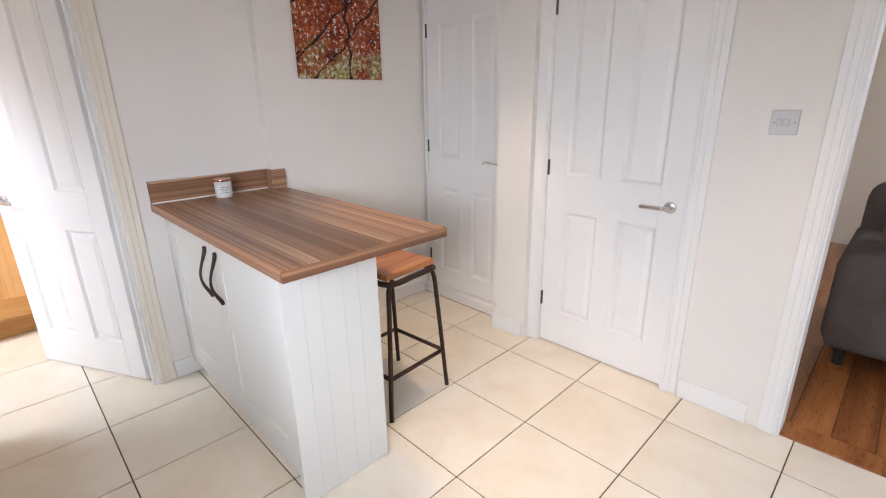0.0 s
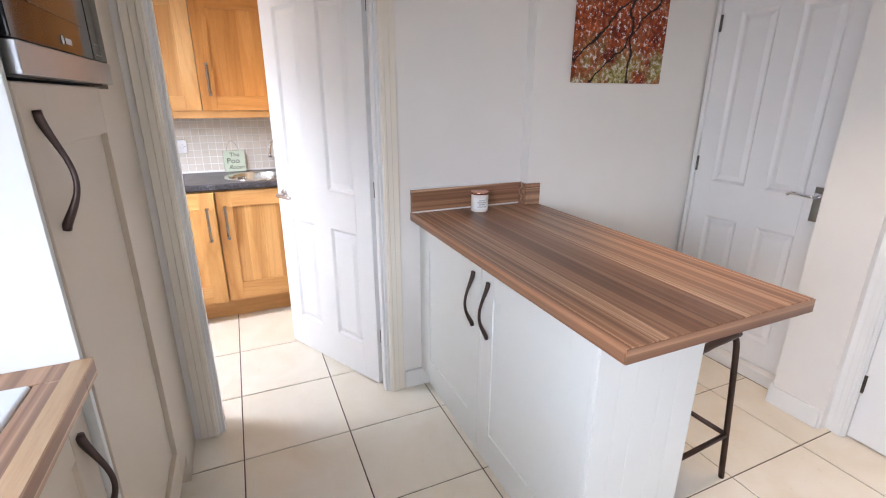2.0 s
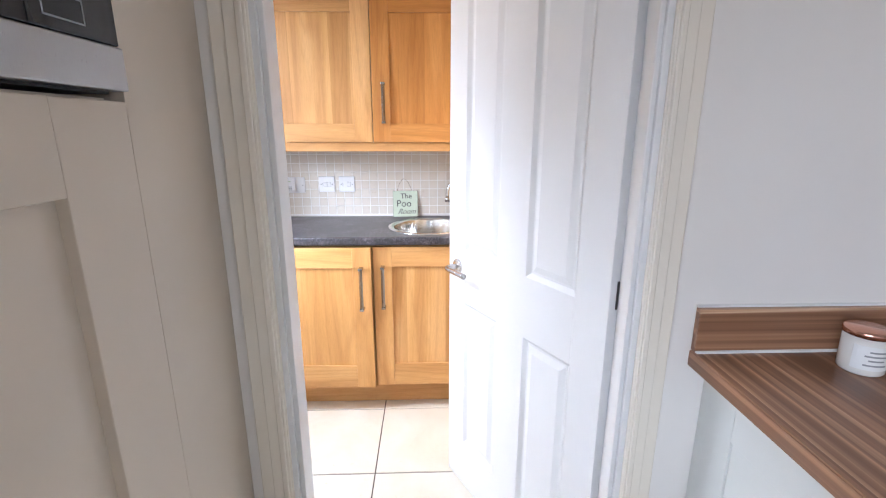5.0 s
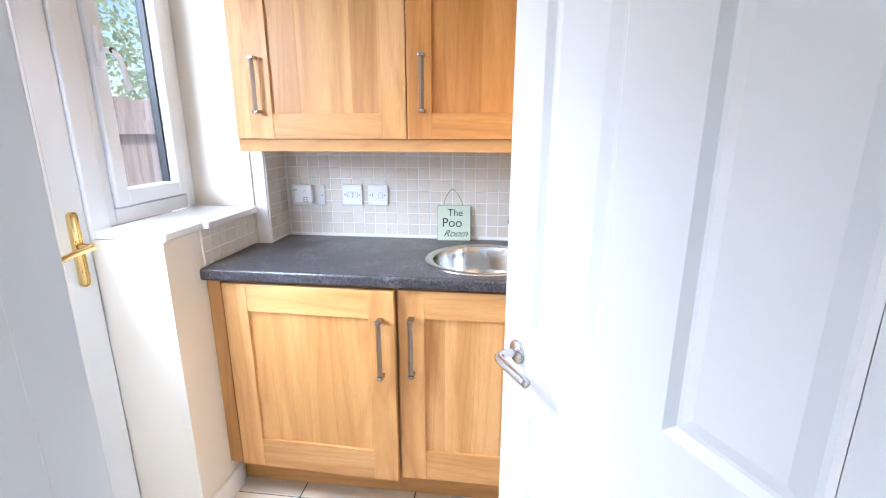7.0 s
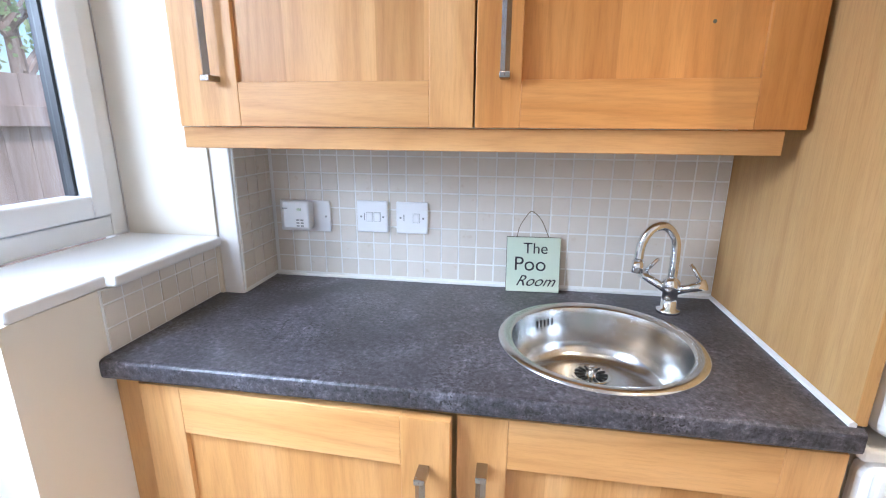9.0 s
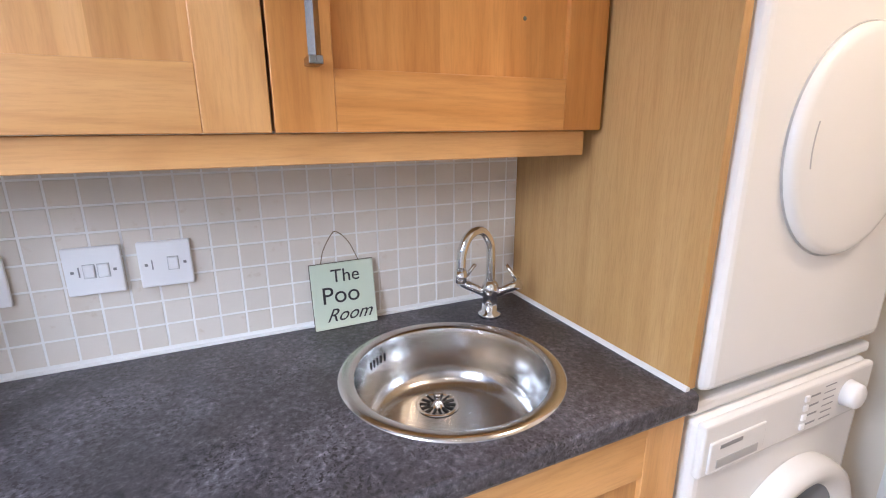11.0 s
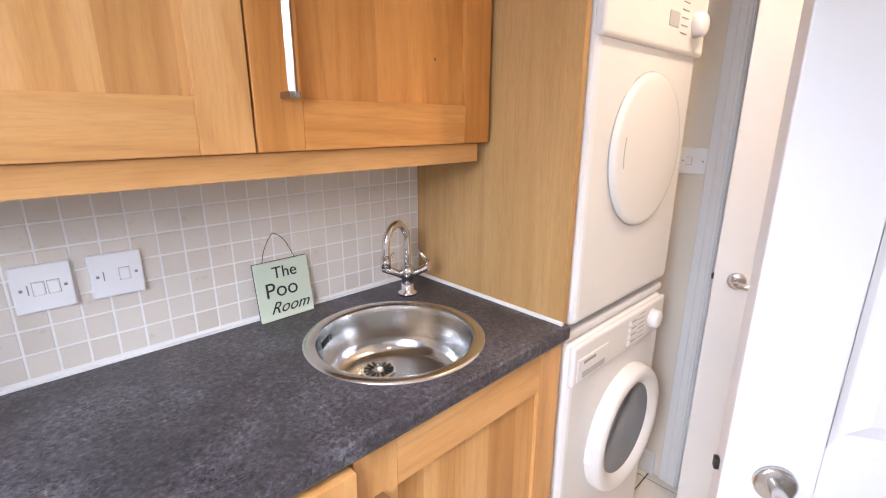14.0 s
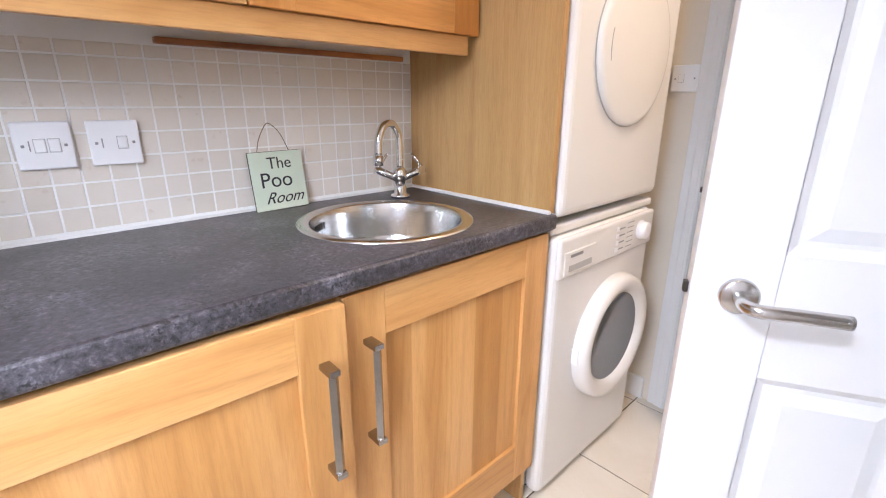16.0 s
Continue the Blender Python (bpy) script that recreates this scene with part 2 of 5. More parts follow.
def slate_laminate():
    m, nt, b = node_mat("dark_slate_effect_laminate", 0.34, spec=0.5)
    v = coords(nt)
    cloud = noise_tex(nt, v, 7, 6, 0.6, 0.4)
    grit = noise_tex(nt, v, 105, 8, 0.72, 0.3)
    col = ramp(nt, cloud, [(0.36, (0.046, 0.043, 0.048)), (0.52, (0.070, 0.066, 0.075)), (0.66, (0.112, 0.108, 0.124))])
    pit = ramp(nt, grit, [(0.38, (0.22, 0.20, 0.20)), (0.45, (0.75, 0.75, 0.75)), (0.53, (1.1, 1.1, 1.12)), (0.60, (1.8, 1.75, 1.8)), (0.68, (3.0, 2.9, 2.9))])
    col = mix(nt, col, pit, 0.9, "MULTIPLY")
    # small dark pits, gathered in patches
    hole = noise_tex(nt, v, 190, 2, 0.5)
    where = noise_tex(nt, v, 16, 3, 0.6)
    both = nt.nodes.new("ShaderNodeMath")
    both.operation = "MULTIPLY"
    nt.links.new(ramp(nt, hole, [(0.56, (0, 0, 0)), (0.62, (1, 1, 1))]), both.inputs[0])
    nt.links.new(ramp(nt, where, [(0.45, (0, 0, 0)), (0.56, (1, 1, 1))]), both.inputs[1])
    col = mix(nt, col, (0.022, 0.019, 0.019), both.outputs[0])
    nt.links.new(col, b.inputs["Base Color"])
    rough_from(nt, b, grit, 0.24, 0.48)
    bump(nt, b, grit, 0.30, 0.0012)
    return m


def strip_laminate(name, along):
    """Walnut laminate: long streaks of several widths. along: 0 for streaks along x, 1 along y."""
    m, nt, b = node_mat(name, 0.3, spec=0.5)
    s = (0.05, 7, 7) if along == 0 else (7, 0.05, 7)
    wide = noise_tex(nt, coords(nt, s), 1.6, 2, 0.5)
    thin = noise_tex(nt, coords(nt, tuple(k * 4 for k in s)), 2.0, 3, 0.6)
    grain = noise_tex(nt, coords(nt, tuple(k * 16 for k in s)), 2.0, 4, 0.6)
    col = ramp(nt, wide, [(0.30, (0.15, 0.066, 0.034)), (0.40, (0.25, 0.120, 0.064)), (0.42, (0.40, 0.215, 0.122)), (0.46, (0.33, 0.170, 0.094)), (0.475, (0.24, 0.115, 0.062)), (0.515, (0.30, 0.150, 0.084)), (0.525, (0.52, 0.31, 0.185)), (0.56, (0.44, 0.25, 0.145)), (0.57, (0.26, 0.130, 0.074)), (0.62, (0.35, 0.185, 0.105)), (0.635, (0.48, 0.28, 0.165)), (0.70, (0.22, 0.105, 0.058))])
    t = ramp(nt, thin, [(0.36, (0.62, 0.56, 0.52)), (0.46, (0.95, 0.94, 0.93)), (0.54, (1.05, 1.04, 1.03)), (0.64, (1.55, 1.46, 1.40))])
    g = ramp(nt, grain, [(0.35, (0.80, 0.78, 0.76)), (0.6, (1, 1, 1))])
    col = mix(nt, mix(nt, col, t, 0.38, "MULTIPLY"), g, 0.7, "MULTIPLY")
    line = ramp(nt, wide, [(0.518, (0, 0, 0)), (0.523, (1, 1, 1)), (0.528, (0, 0, 0))])
    col = mix(nt, col, (0.66, 0.45, 0.30), line)
    nt.links.new(col, b.inputs["Base Color"])
    rough_from(nt, b, thin, 0.24, 0.4)
    bump(nt, b, grain, 0.08, 0.0006)
    return m


SLATE = slate_laminate()
WALNUT_Y = strip_laminate("walnut_strip_laminate", 1)
WALNUT_X = strip_laminate("walnut_strip_upstand_laminate", 0)


def glass_mat(name, colour=(1, 1, 1), rough=0.0):
    m, nt, b = node_mat(name, rough)
    b.inputs["Base Color"].default_value = (*colour, 1)
    b.inputs["Transmission Weight"].default_value = 1.0
    b.inputs["IOR"].default_value = 1.45
    return m


GLASS = glass_mat("clear_window_glass")
SMOKED, _nt, _b = node_mat("washer_door_glass", 0.08, spec=0.7)
_b.inputs["Base Color"].default_value = (0.17, 0.185, 0.20, 1)
BLACKGLASS, _nt, _b = node_mat("black_appliance_glass", 0.06, spec=0.22)
_b.inputs["Base Color"].default_value = (0.012, 0.012, 0.013, 1)
GREYGLASS, _nt, _b = node_mat("microwave_window_glass", 0.10, spec=0.3)
_b.inputs["Base Color"].default_value = (0.03, 0.03, 0.029, 1)
FROST = paint("frosted_cream_jar", (0.78, 0.74, 0.68), 0.25, 0.04)
WAX = paint("cream_candle_wax", (0.78, 0.70, 0.56), 0.5, 0.05)


def fabric(name, colour):
    m, nt, b = node_mat(name, 0.95, spec=0.1)
    v = coords(nt)
    weave = noise_tex(nt, v, 420, 2)
    big = noise_tex(nt, v, 7, 4)
    col = ramp(nt, big, [(0.3, tuple(c * 0.8 for c in colour)), (0.7, colour)])
    nt.links.new(mix(nt, col, ramp(nt, weave, [(0.35, (0.6, 0.6, 0.6)), (0.65, (1.2, 1.2, 1.2))]), 0.7, "MULTIPLY"), b.inputs["Base Color"])
    bump(nt, b, weave, 0.5, 0.001)
    return m


SOFA = fabric("grey_brown_sofa_fabric", (0.16, 0.135, 0.125))
CUSHION = fabric("taupe_cushion_fabric", (0.24, 0.19, 0.165))


def autumn_print():
    m, nt, b = node_mat("autumn_tree_canvas_print", 0.7, spec=0.2)
    v = coords(nt)
    leaf = nt.nodes.new("ShaderNodeTexVoronoi")
    leaf.inputs["Scale"].default_value = 75
    nt.links.new(v, leaf.inputs["Vector"])
    patch = noise_tex(nt, v, 11, 6, 0.65, 0.8)
    speck = noise_tex(nt, v, 48, 4, 0.7)
    red = ramp(nt, patch, [(0.25, (0.05, 0.018, 0.014)), (0.42, (0.20, 0.035, 0.02)), (0.55, (0.36, 0.085, 0.03)), (0.66, (0.33, 0.14, 0.09)), (0.8, (0.42, 0.22, 0.05))])
    bright = ramp(nt, leaf.outputs["Color"], [(0.2, (0.5, 0.45, 0.45)), (0.6, (1, 1, 1)), (0.9, (1.7, 1.5, 1.4))])
    col = mix(nt, red, bright, 0.8, "MULTIPLY")
    holes = ramp(nt, speck, [(0.57, (0, 0, 0)), (0.62, (1, 1, 1))])
    col = mix(nt, col, (0.74, 0.70, 0.68), holes)
    # low green clearing in the middle of the print
    tc = nt.nodes.new("ShaderNodeTexCoord")
    sep = nt.nodes.new("ShaderNodeSeparateXYZ")
    nt.links.new(tc.outputs["Object"], sep.inputs[0])
    low = nt.nodes.new("ShaderNodeMapRange")
    low.inputs["From Min"].default_value, low.inputs["From Max"].default_value = 0.24, 0.05
    nt.links.new(sep.outputs["Z"], low.inputs["Value"])
    blot = nt.nodes.new("ShaderNodeMath")
    blot.operation = "MULTIPLY"
    nt.links.new(low.outputs["Result"], blot.inputs[0])
    nt.links.new(ramp(nt, noise_tex(nt, v, 6, 3), [(0.45, (0, 0, 0)), (0.6, (1, 1, 1))]), blot.inputs[1])
    green = ramp(nt, speck, [(0.35, (0.10, 0.09, 0.02)), (0.5, (0.36, 0.30, 0.10)), (0.6, (0.62, 0.58, 0.48))])
    col = mix(nt, col, green, blot.outputs[0])
    # trunk and boughs: soft lines across the print
    wob = noise_tex(nt, v, 9, 4)
    for x0, z0, x1, z1, w in ((0.33, 0.0, 0.32, 0.54, 0.012), (0.0, 0.10, 0.30, 0.36, 0.008), (0.33, 0.22, 0.54, 0.42, 0.007), (0.0, 0.36, 0.31, 0.50, 0.006)):
        dx, dz = x1 - x0, z1 - z0
        n = math.hypot(dx, dz)
        dot = nt.nodes.new("ShaderNodeVectorMath")
        dot.operation = "DOT_PRODUCT"
        dot.inputs[1].default_value = (dz / n, 0, -dx / n)
        nt.links.new(tc.outputs["Object"], dot.inputs[0])
        off = nt.nodes.new("ShaderNodeMath")
        off.operation = "MULTIPLY_ADD"
        off.inputs[1].default_value, off.inputs[2].default_value = 0.10, -0.05 - (x0 * dz - z0 * dx) / n
        nt.links.new(wob, off.inputs[0])
        add = nt.nodes.new("ShaderNodeMath")
        nt.links.new(dot.outputs["Value"], add.inputs[0])
        nt.links.new(off.outputs[0], add.inputs[1])
        ab = nt.nodes.new("ShaderNodeMath")
        ab.operation = "ABSOLUTE"
        nt.links.new(add.outputs[0], ab.inputs[0])
        edge = nt.nodes.new("ShaderNodeMapRange")
        edge.inputs["From Min"].default_value, edge.inputs["From Max"].default_value = w, w * 0.4
        nt.links.new(ab.outputs[0], edge.inputs["Value"])
        col = mix(nt, col, (0.025, 0.014, 0.012), edge.outputs["Result"])
    nt.links.new(col, b.inputs["Base Color"])
    bump(nt, b, noise_tex(nt, v, 900, 2), 0.2, 0.0004)
    return m


AUTUMN = autumn_print()


def leaf_mat():
    m, nt, b = node_mat("green_leaves", 0.6)
    g = nt.nodes.new("ShaderNodeNewGeometry")
    nt.links.new(ramp(nt, g.outputs["Random Per Island"], [(0, (0.07, 0.12, 0.035)), (0.6, (0.13, 0.21, 0.06)), (1, (0.26, 0.32, 0.12))]), b.inputs["Base Color"])
    # light passes through thin leaves
    thin = nt.nodes.new("ShaderNodeBsdfTranslucent")
    thin.inputs["Color"].default_value = (0.74, 0.82, 0.50, 1)
    both = nt.nodes.new("ShaderNodeMixShader")
    both.inputs[0].default_value = 0.5
    nt.links.new(b.outputs[0], both.inputs[1])
    nt.links.new(thin.outputs[0], both.inputs[2])
    nt.links.new(both.outputs[0], nt.nodes["Material Output"].inputs["Surface"])
    return m


LEAF = leaf_mat()
PAVING = paint("grey_patio_paving", (0.34, 0.32, 0.29), 0.85, 0.25, 0.3, 60)

# ---- mesh helpers ----
ORIGIN = {}


def part(name, bm, material, parent=None, label="", smooth=False):
    """Links a bmesh as one mesh object under a thing or a part. Things without a turn are drawn in world coordinates."""
    me = bpy.data.meshes.new(name)
    origin = ORIGIN.get(parent, Vector((0, 0, 0)))
    if origin.length > 0:
        bmesh.ops.translate(bm, vec=-origin, verts=bm.verts)
    bmesh.ops.recalc_face_normals(bm, faces=bm.faces)
    bm.to_mesh(me)
    bm.free()
    if smooth:
        for p in me.polygons:
            p.use_smooth = True
    me.materials.append(material)
    ob = new(name, me)
    if parent:
        ob.parent = parent
        ORIGIN[ob] = origin
    if label:
        ob["label"] = label
    return ob


def thing(name, place, label, category, group="", turn=None, kind=""):
    """An Empty at the base of a thing. With turn (a pose) its parts are drawn in its own coordinates."""
    ob = new(name)
    ob.empty_display_size = 0.1
    if turn is None:
        ob.location = place
        ORIGIN[ob] = Vector(place)
    else:
        ob.matrix_world = turn
        ORIGIN[ob] = Vector((0, 0, 0))
    return tagged(ob, label, category, group, kind)


def fixed(name, bm, material, label, category, smooth=False):
    ob = part(name, bm, material, None, "", smooth)
    return tagged(ob, label, category, kind="structure")


def bx(bm, x0, x1, y0, y1, z0, z1, bevel=0.0, segments=2):
    r = bmesh.ops.create_cube(bm, size=1.0, matrix=Matrix.Translation(((x0 + x1) / 2, (y0 + y1) / 2, (z0 + z1) / 2)) @ Matrix.Diagonal((abs(x1 - x0), abs(y1 - y0), abs(z1 - z0), 1)))
    if bevel > 0:
        edges = list({e for v in r["verts"] for e in v.link_edges})
        bmesh.ops.bevel(bm, geom=edges, offset=bevel, segments=segments, affect="EDGES", profile=0.5)
    return bm


def box(x0, x1, y0, y1, z0, z1, bevel=0.0, segments=2):
    return bx(bmesh.new(), x0, x1, y0, y1, z0, z1, bevel, segments)


def tube(bm, pts, radius, sides=10, flat=1.0, caps=True):
    """A tube along points. radius: a number or one a point; flat squeezes its section."""
    pts = [Vector(p) for p in pts]
    radii = radius if isinstance(radius, (list, tuple)) else [radius] * len(pts)
    rings = []
    ref = None
    for i, p in enumerate(pts):
        t = (pts[min(i + 1, len(pts) - 1)] - pts[max(i - 1, 0)]).normalized()
        if ref is None:
            ref = Vector((0, 0, 1)) if abs(t.z) < 0.9 else Vector((1, 0, 0))
        u = (ref - t * ref.dot(t)).normalized()
        w = t.cross(u)
        ref = u
        rings.append([bm.verts.new(p + (u * math.cos(a) + w * math.sin(a) * flat) * radii[i]) for a in (2 * math.pi * k / sides for k in range(sides))])
    for a, b in zip(rings, rings[1:]):
        for k in range(sides):
            bm.faces.new((a[k], a[(k + 1) % sides], b[(k + 1) % sides], b[k]))
    if caps:
        bm.faces.new(rings[0][::-1])
        bm.faces.new(rings[-1])
    return bm


def lathe(bm, profile, matrix=Matrix(), segments=40):
    """Turns (radius, height) pairs about the matrix's z axis."""
    rings = []
    for r, z in profile:
        if r < 1e-6:
            rings.append([bm.verts.new(matrix @ Vector((0, 0, z)))])
        else:
            rings.append([bm.verts.new(matrix @ Vector((r * math.cos(a), r * math.sin(a), z))) for a in (2 * math.pi * k / segments for k in range(segments))])
    for a, b in zip(rings, rings[1:]):
        for k in range(segments):
            n = (k + 1) % segments
            quad = (a[k % len(a)], a[n % len(a)], b[n % len(b)], b[k % len(b)])
            bm.faces.new(list(dict.fromkeys(quad)))
    return bm


def cyl(bm, p0, p1, r, segments=20):
    return tube(bm, [p0, p1], r, segments)


def curve_pts(points, steps=8):
    """A smooth line (Catmull-Rom) through points."""
    p = [Vector(q) for q in points]
    p = [p[0] * 2 - p[1]] + p + [p[-1] * 2 - p[-2]]
    out = []
    for i in range(1, len(p) - 2):
        for s in range(steps):
            t = s / steps
            out.append(0.5 * (2 * p[i] + (p[i + 1] - p[i - 1]) * t + (2 * p[i - 1] - 5 * p[i] + 4 * p[i + 1] - p[i + 2]) * t * t + (3 * p[i] - p[i - 1] - 3 * p[i + 1] + p[i + 2]) * t ** 3))
    out.append(p[-2])
    return out


def frustum(bm, x0, x1, z0, z1, y_out, y_in, inset):
    """A raised field in the xz plane: its rim at y_out, its top, smaller by inset, at y_in."""
    a = [bm.verts.new((x, y_out, z)) for x, z in ((x0, z0), (x1, z0), (x1, z1), (x0, z1))]
    i = inset
    b = [bm.verts.new((x, y_in, z)) for x, z in ((x0 + i, z0 + i), (x1 - i, z0 + i), (x1 - i, z1 - i), (x0 + i, z1 - i))]
    for k in range(4):
        bm.faces.new((a[k], a[(k + 1) % 4], b[(k + 1) % 4], b[k]))
    bm.faces.new(b)
    return bm


def text_part(name, words, size, matrix, material, parent, shear=0.0, label=""):
    cu = bpy.data.curves.new(name, "FONT")
    cu.body, cu.size, cu.shear, cu.extrude, cu.align_x = words, size, shear, 0.0006, "CENTER"
    tmp = bpy.data.objects.new(name + "_tmp", cu)
    scene.collection.objects.link(tmp)
    me = bpy.data.meshes.new_from_object(tmp.evaluated_get(bpy.context.evaluated_depsgraph_get()))
    bpy.data.objects.remove(tmp)
    me.transform(matrix)
    me.materials.clear()
    me.materials.append(material)
    ob = new(name, me)
    ob.parent = parent
    ORIGIN[ob] = ORIGIN.get(parent, Vector((0, 0, 0)))
    if label:
        ob["label"] = label
    return ob

# ---- large structure ----
W1, W1B, JOG = 2.45, 2.56, 2.385          # wall between kitchen and utility room, and its step
KR, KL, KB = 2.490, -0.75, -2.30          # kitchen walls: right, left, back
UB, UR, UL = 4.115, 1.435, -0.833             # utility walls: back, right, outer left
H = 2.40

bm = box(-0.95, -0.020, W1, W1B, 0, H)
bx(bm, 0.797, 1.48, W1, W1B, 0, H)
bx(bm, -0.020, 0.797, W1, W1B, 2.03, H)
bx(bm, 1.48, 2.75, JOG, W1B + 0.002, 0, H)
fixed("wall_north", bm, WALL, "warm white plaster wall with a shallow step and a doorway", "wall")

bm = box(2.44, 2.56, 1.41, 1.63, 0, H)                  # pier between the two doors
bx(bm, 2.56, 2.72, 1.60, 1.66, 0, H)
bx(bm, 2.56, 2.72, 1.66, JOG, 2.06, H)
bx(bm, KR, 2.60, 0.56, 0.64, 0, H)
bx(bm, KR, 2.60, 0.64, 1.34, 2.02, H)
bx(bm, KR + 0.001, 2.60, 1.34, 1.41, 0, H)
bx(bm, KR - 0.001, 2.602, 0.182, 0.56, 0, H)
bx(bm, KR, 2.60, -0.66, 0.182, 2.05, H)
bx(bm, KR, 2.60, KB, -0.66, 0, H)
fixed("wall_east", bm, WALL, "white plaster wall with two doors and an opening", "wall")
bm = box(2.66, 2.72, 1.66, JOG, 0, 2.06)
bx(bm, 2.61, 2.66, 0.60, 1.40, 0, 2.06)
fixed("wall_cupboard_back", bm, WALL, "plain plaster behind the closed doors", "wall")

bm = box(KL - 0.12, KL, KB, -1.1, 0, H)
bx(bm, KL - 0.12, KL, 1.2, W1, 0, H)
bx(bm, KL - 0.12, KL, -1.1, 1.2, 0, 1.02)
bx(bm, KL - 0.12, KL, -1.1, 1.2, 2.08, H)
fixed("wall_west", bm, WALL, "white plaster wall with a window opening", "wall")
bm = box(-0.87, -0.15, KB - 0.12, KB, 0, H)
bx(bm, 1.95, 2.60, KB - 0.12, KB, 0, H)
bx(bm, -0.15, 1.95, KB - 0.12, KB, 2.08, H)
fixed("wall_south", bm, WALL, "white plaster wall with a patio door opening", "wall")

fixed("wall_utility_back", box(UL - 0.25, 2.695, UB, UB + 0.12, 0, H), CREAM, "cream plaster wall behind the units", "wall")
bm = box(UR, UR + 0.10, 3.515, UB, 0, H)
bx(bm, UR, UR + 0.10, W1B, 2.755, 0, H)
bx(bm, UR, UR + 0.10, 2.755, 3.515, 2.03, H)
fixed("wall_utility_right", bm, CREAM, "cream plaster wall with an inner doorway", "wall")
bm = box(2.5, 2.6, W1B, UB, 0, H)
fixed("wall_cloakroom", bm, CREAM, "plain cream cloakroom wall", "wall")
bm = box(-0.906, UL, W1B, 2.675, 0, H)
bx(bm, -0.906, UL, 2.675, 3.935, 2.10, H)
bx(bm, -0.906, UL, 3.935, UB, 0, H)
bx(bm, -0.906, UL - 0.07, 3.515, 3.935, 0, 1.03)
fixed("wall_outer", bm, WALL, "white plastered outer wall around the door and window", "wall")
bm = box(UL, -0.6000, 3.43, 3.935, 0, 1.035)              # low wall under the sill
bx(bm, UL + 0.001, -0.5872, 3.935, UB, 0, H)
fixed("wall_under_window", bm, CREAM, "cream plastered low wall under the window", "wall")
bm = box(-0.5872, -0.5335, 3.94, UB, 0.0, 1.42, 0.004)
fixed("wall_boxing", bm, WALL, "white boxed pipe casing in the corner", "wall")

fixed("ceiling_kitchen", box(-0.87, 2.72, KB - 0.12, W1 + 0.05, H, H + 0.08), CEIL, "plain white ceiling", "ceiling")
fixed("ceiling_utility", box(-1.05, 2.6, W1 + 0.05, UB + 0.12, H, H + 0.08), CEIL, "plain white ceiling", "ceiling")
floor = fixed("floor", bx(box(-1.05, 2.50, KB - 0.12, UB + 0.1, -0.12, -0.0035), 2.50, 2.66, 0.58, 2.40, -0.12, -0.0036), GROUT, "cream stone tiled floor with dark brown joints", "floor")
bm = box(2.50, 2.62, -0.66, 0.20, -0.12, 0.004, 0.003)
fixed("door_threshold", bm, BOARD, "dark wooden threshold strip", "threshold")

# living room shell seen through the opening
bm = box(2.60, 6.0, -3.0, -2.9, 0, H)
bx(bm, 6.0, 6.1, -3.0, 2.2, 0, H)
bx(bm, 2.78, 6.0, 2.1, 2.2, 0, H)
bx(bm, 2.602, 2.62, -2.9, -0.66, 0, H)
bx(bm, 2.73, 2.78, 0.56, 2.2, 0, H)
bx(bm, 2.604, 2.78, 0.205, 0.56, 0, H)
fixed("wall_living_room", bm, CREAM, "cream living room wall", "wall")
fixed("ceiling_living_room", box(2.60, 6.1, -3.0, 2.2, H, H + 0.08), CEIL, "plain white ceiling", "ceiling")
wood_floor = fixed("floor_living_room", box(2.62, 6.0, -2.9, 2.1, -0.12, -0.006), GROUT, "reddish brown wooden board floor", "floor")


def skirting(name, runs, height=0.095, thick=0.014, material=GLOSS):
    """runs: (axis, fixed value, from, to, side)"""
    for axis, v, a, b, side in runs:
        bm = bmesh.new()
        lo, hi = sorted((v, v + side * thick))
        if axis == "y":
            bx(bm, a, b, lo, hi, 0, height, 0.004)
        else:
            bx(bm, lo, hi, a, b, 0, height, 0.004)
        fixed(name, bm, material, "white painted skirting board", "skirting board")


skirting("baseboard", [("y", W1, 0.858, 1.0, -1), ("y", JOG, 1.50, 2.55, -1), ("x", KR - 0.001, 0.275, 0.555, -1), ("x", 2.44, 1.42, 1.64, -1),
                       ("y", 1.63, 2.43, 2.56, 1), ("x", UR, 3.595, UB, -1), ("x", UR, W1B, 2.675, -1), ("x", -0.6000, 3.435, 3.655, 1)])


def architrave(name, axis, plane, side, a, b, top, width=0.072, depth=0.018, material=GLOSS):
    """A moulded door surround on one wall face: two stepped uprights and a head."""
    bm = bmesh.new()
    steps = ((0.0, width, depth * 0.55), (0.0025, width * 0.62, depth * 0.8), (0.008, width * 0.30, depth))

    def strip(u0, u1, z0, z1, d):
        lo, hi = sorted((plane, plane + side * d))
        if axis == "y":
            bx(bm, u0, u1, lo, hi, z0, z1, 0.003)
        else:
            bx(bm, lo, hi, u0, u1, z0, z1, 0.003)

    for s0, s1, d in steps:
        strip(a - s1, a - s0, 0, top + s1, d)
        strip(b + s0, b + s1, 0, top + s1, d)
        strip(a - s0, b + s0, top + s0, top + s1, d)
    fixed(name, bm, material, "white painted moulded door surround", "door trim")


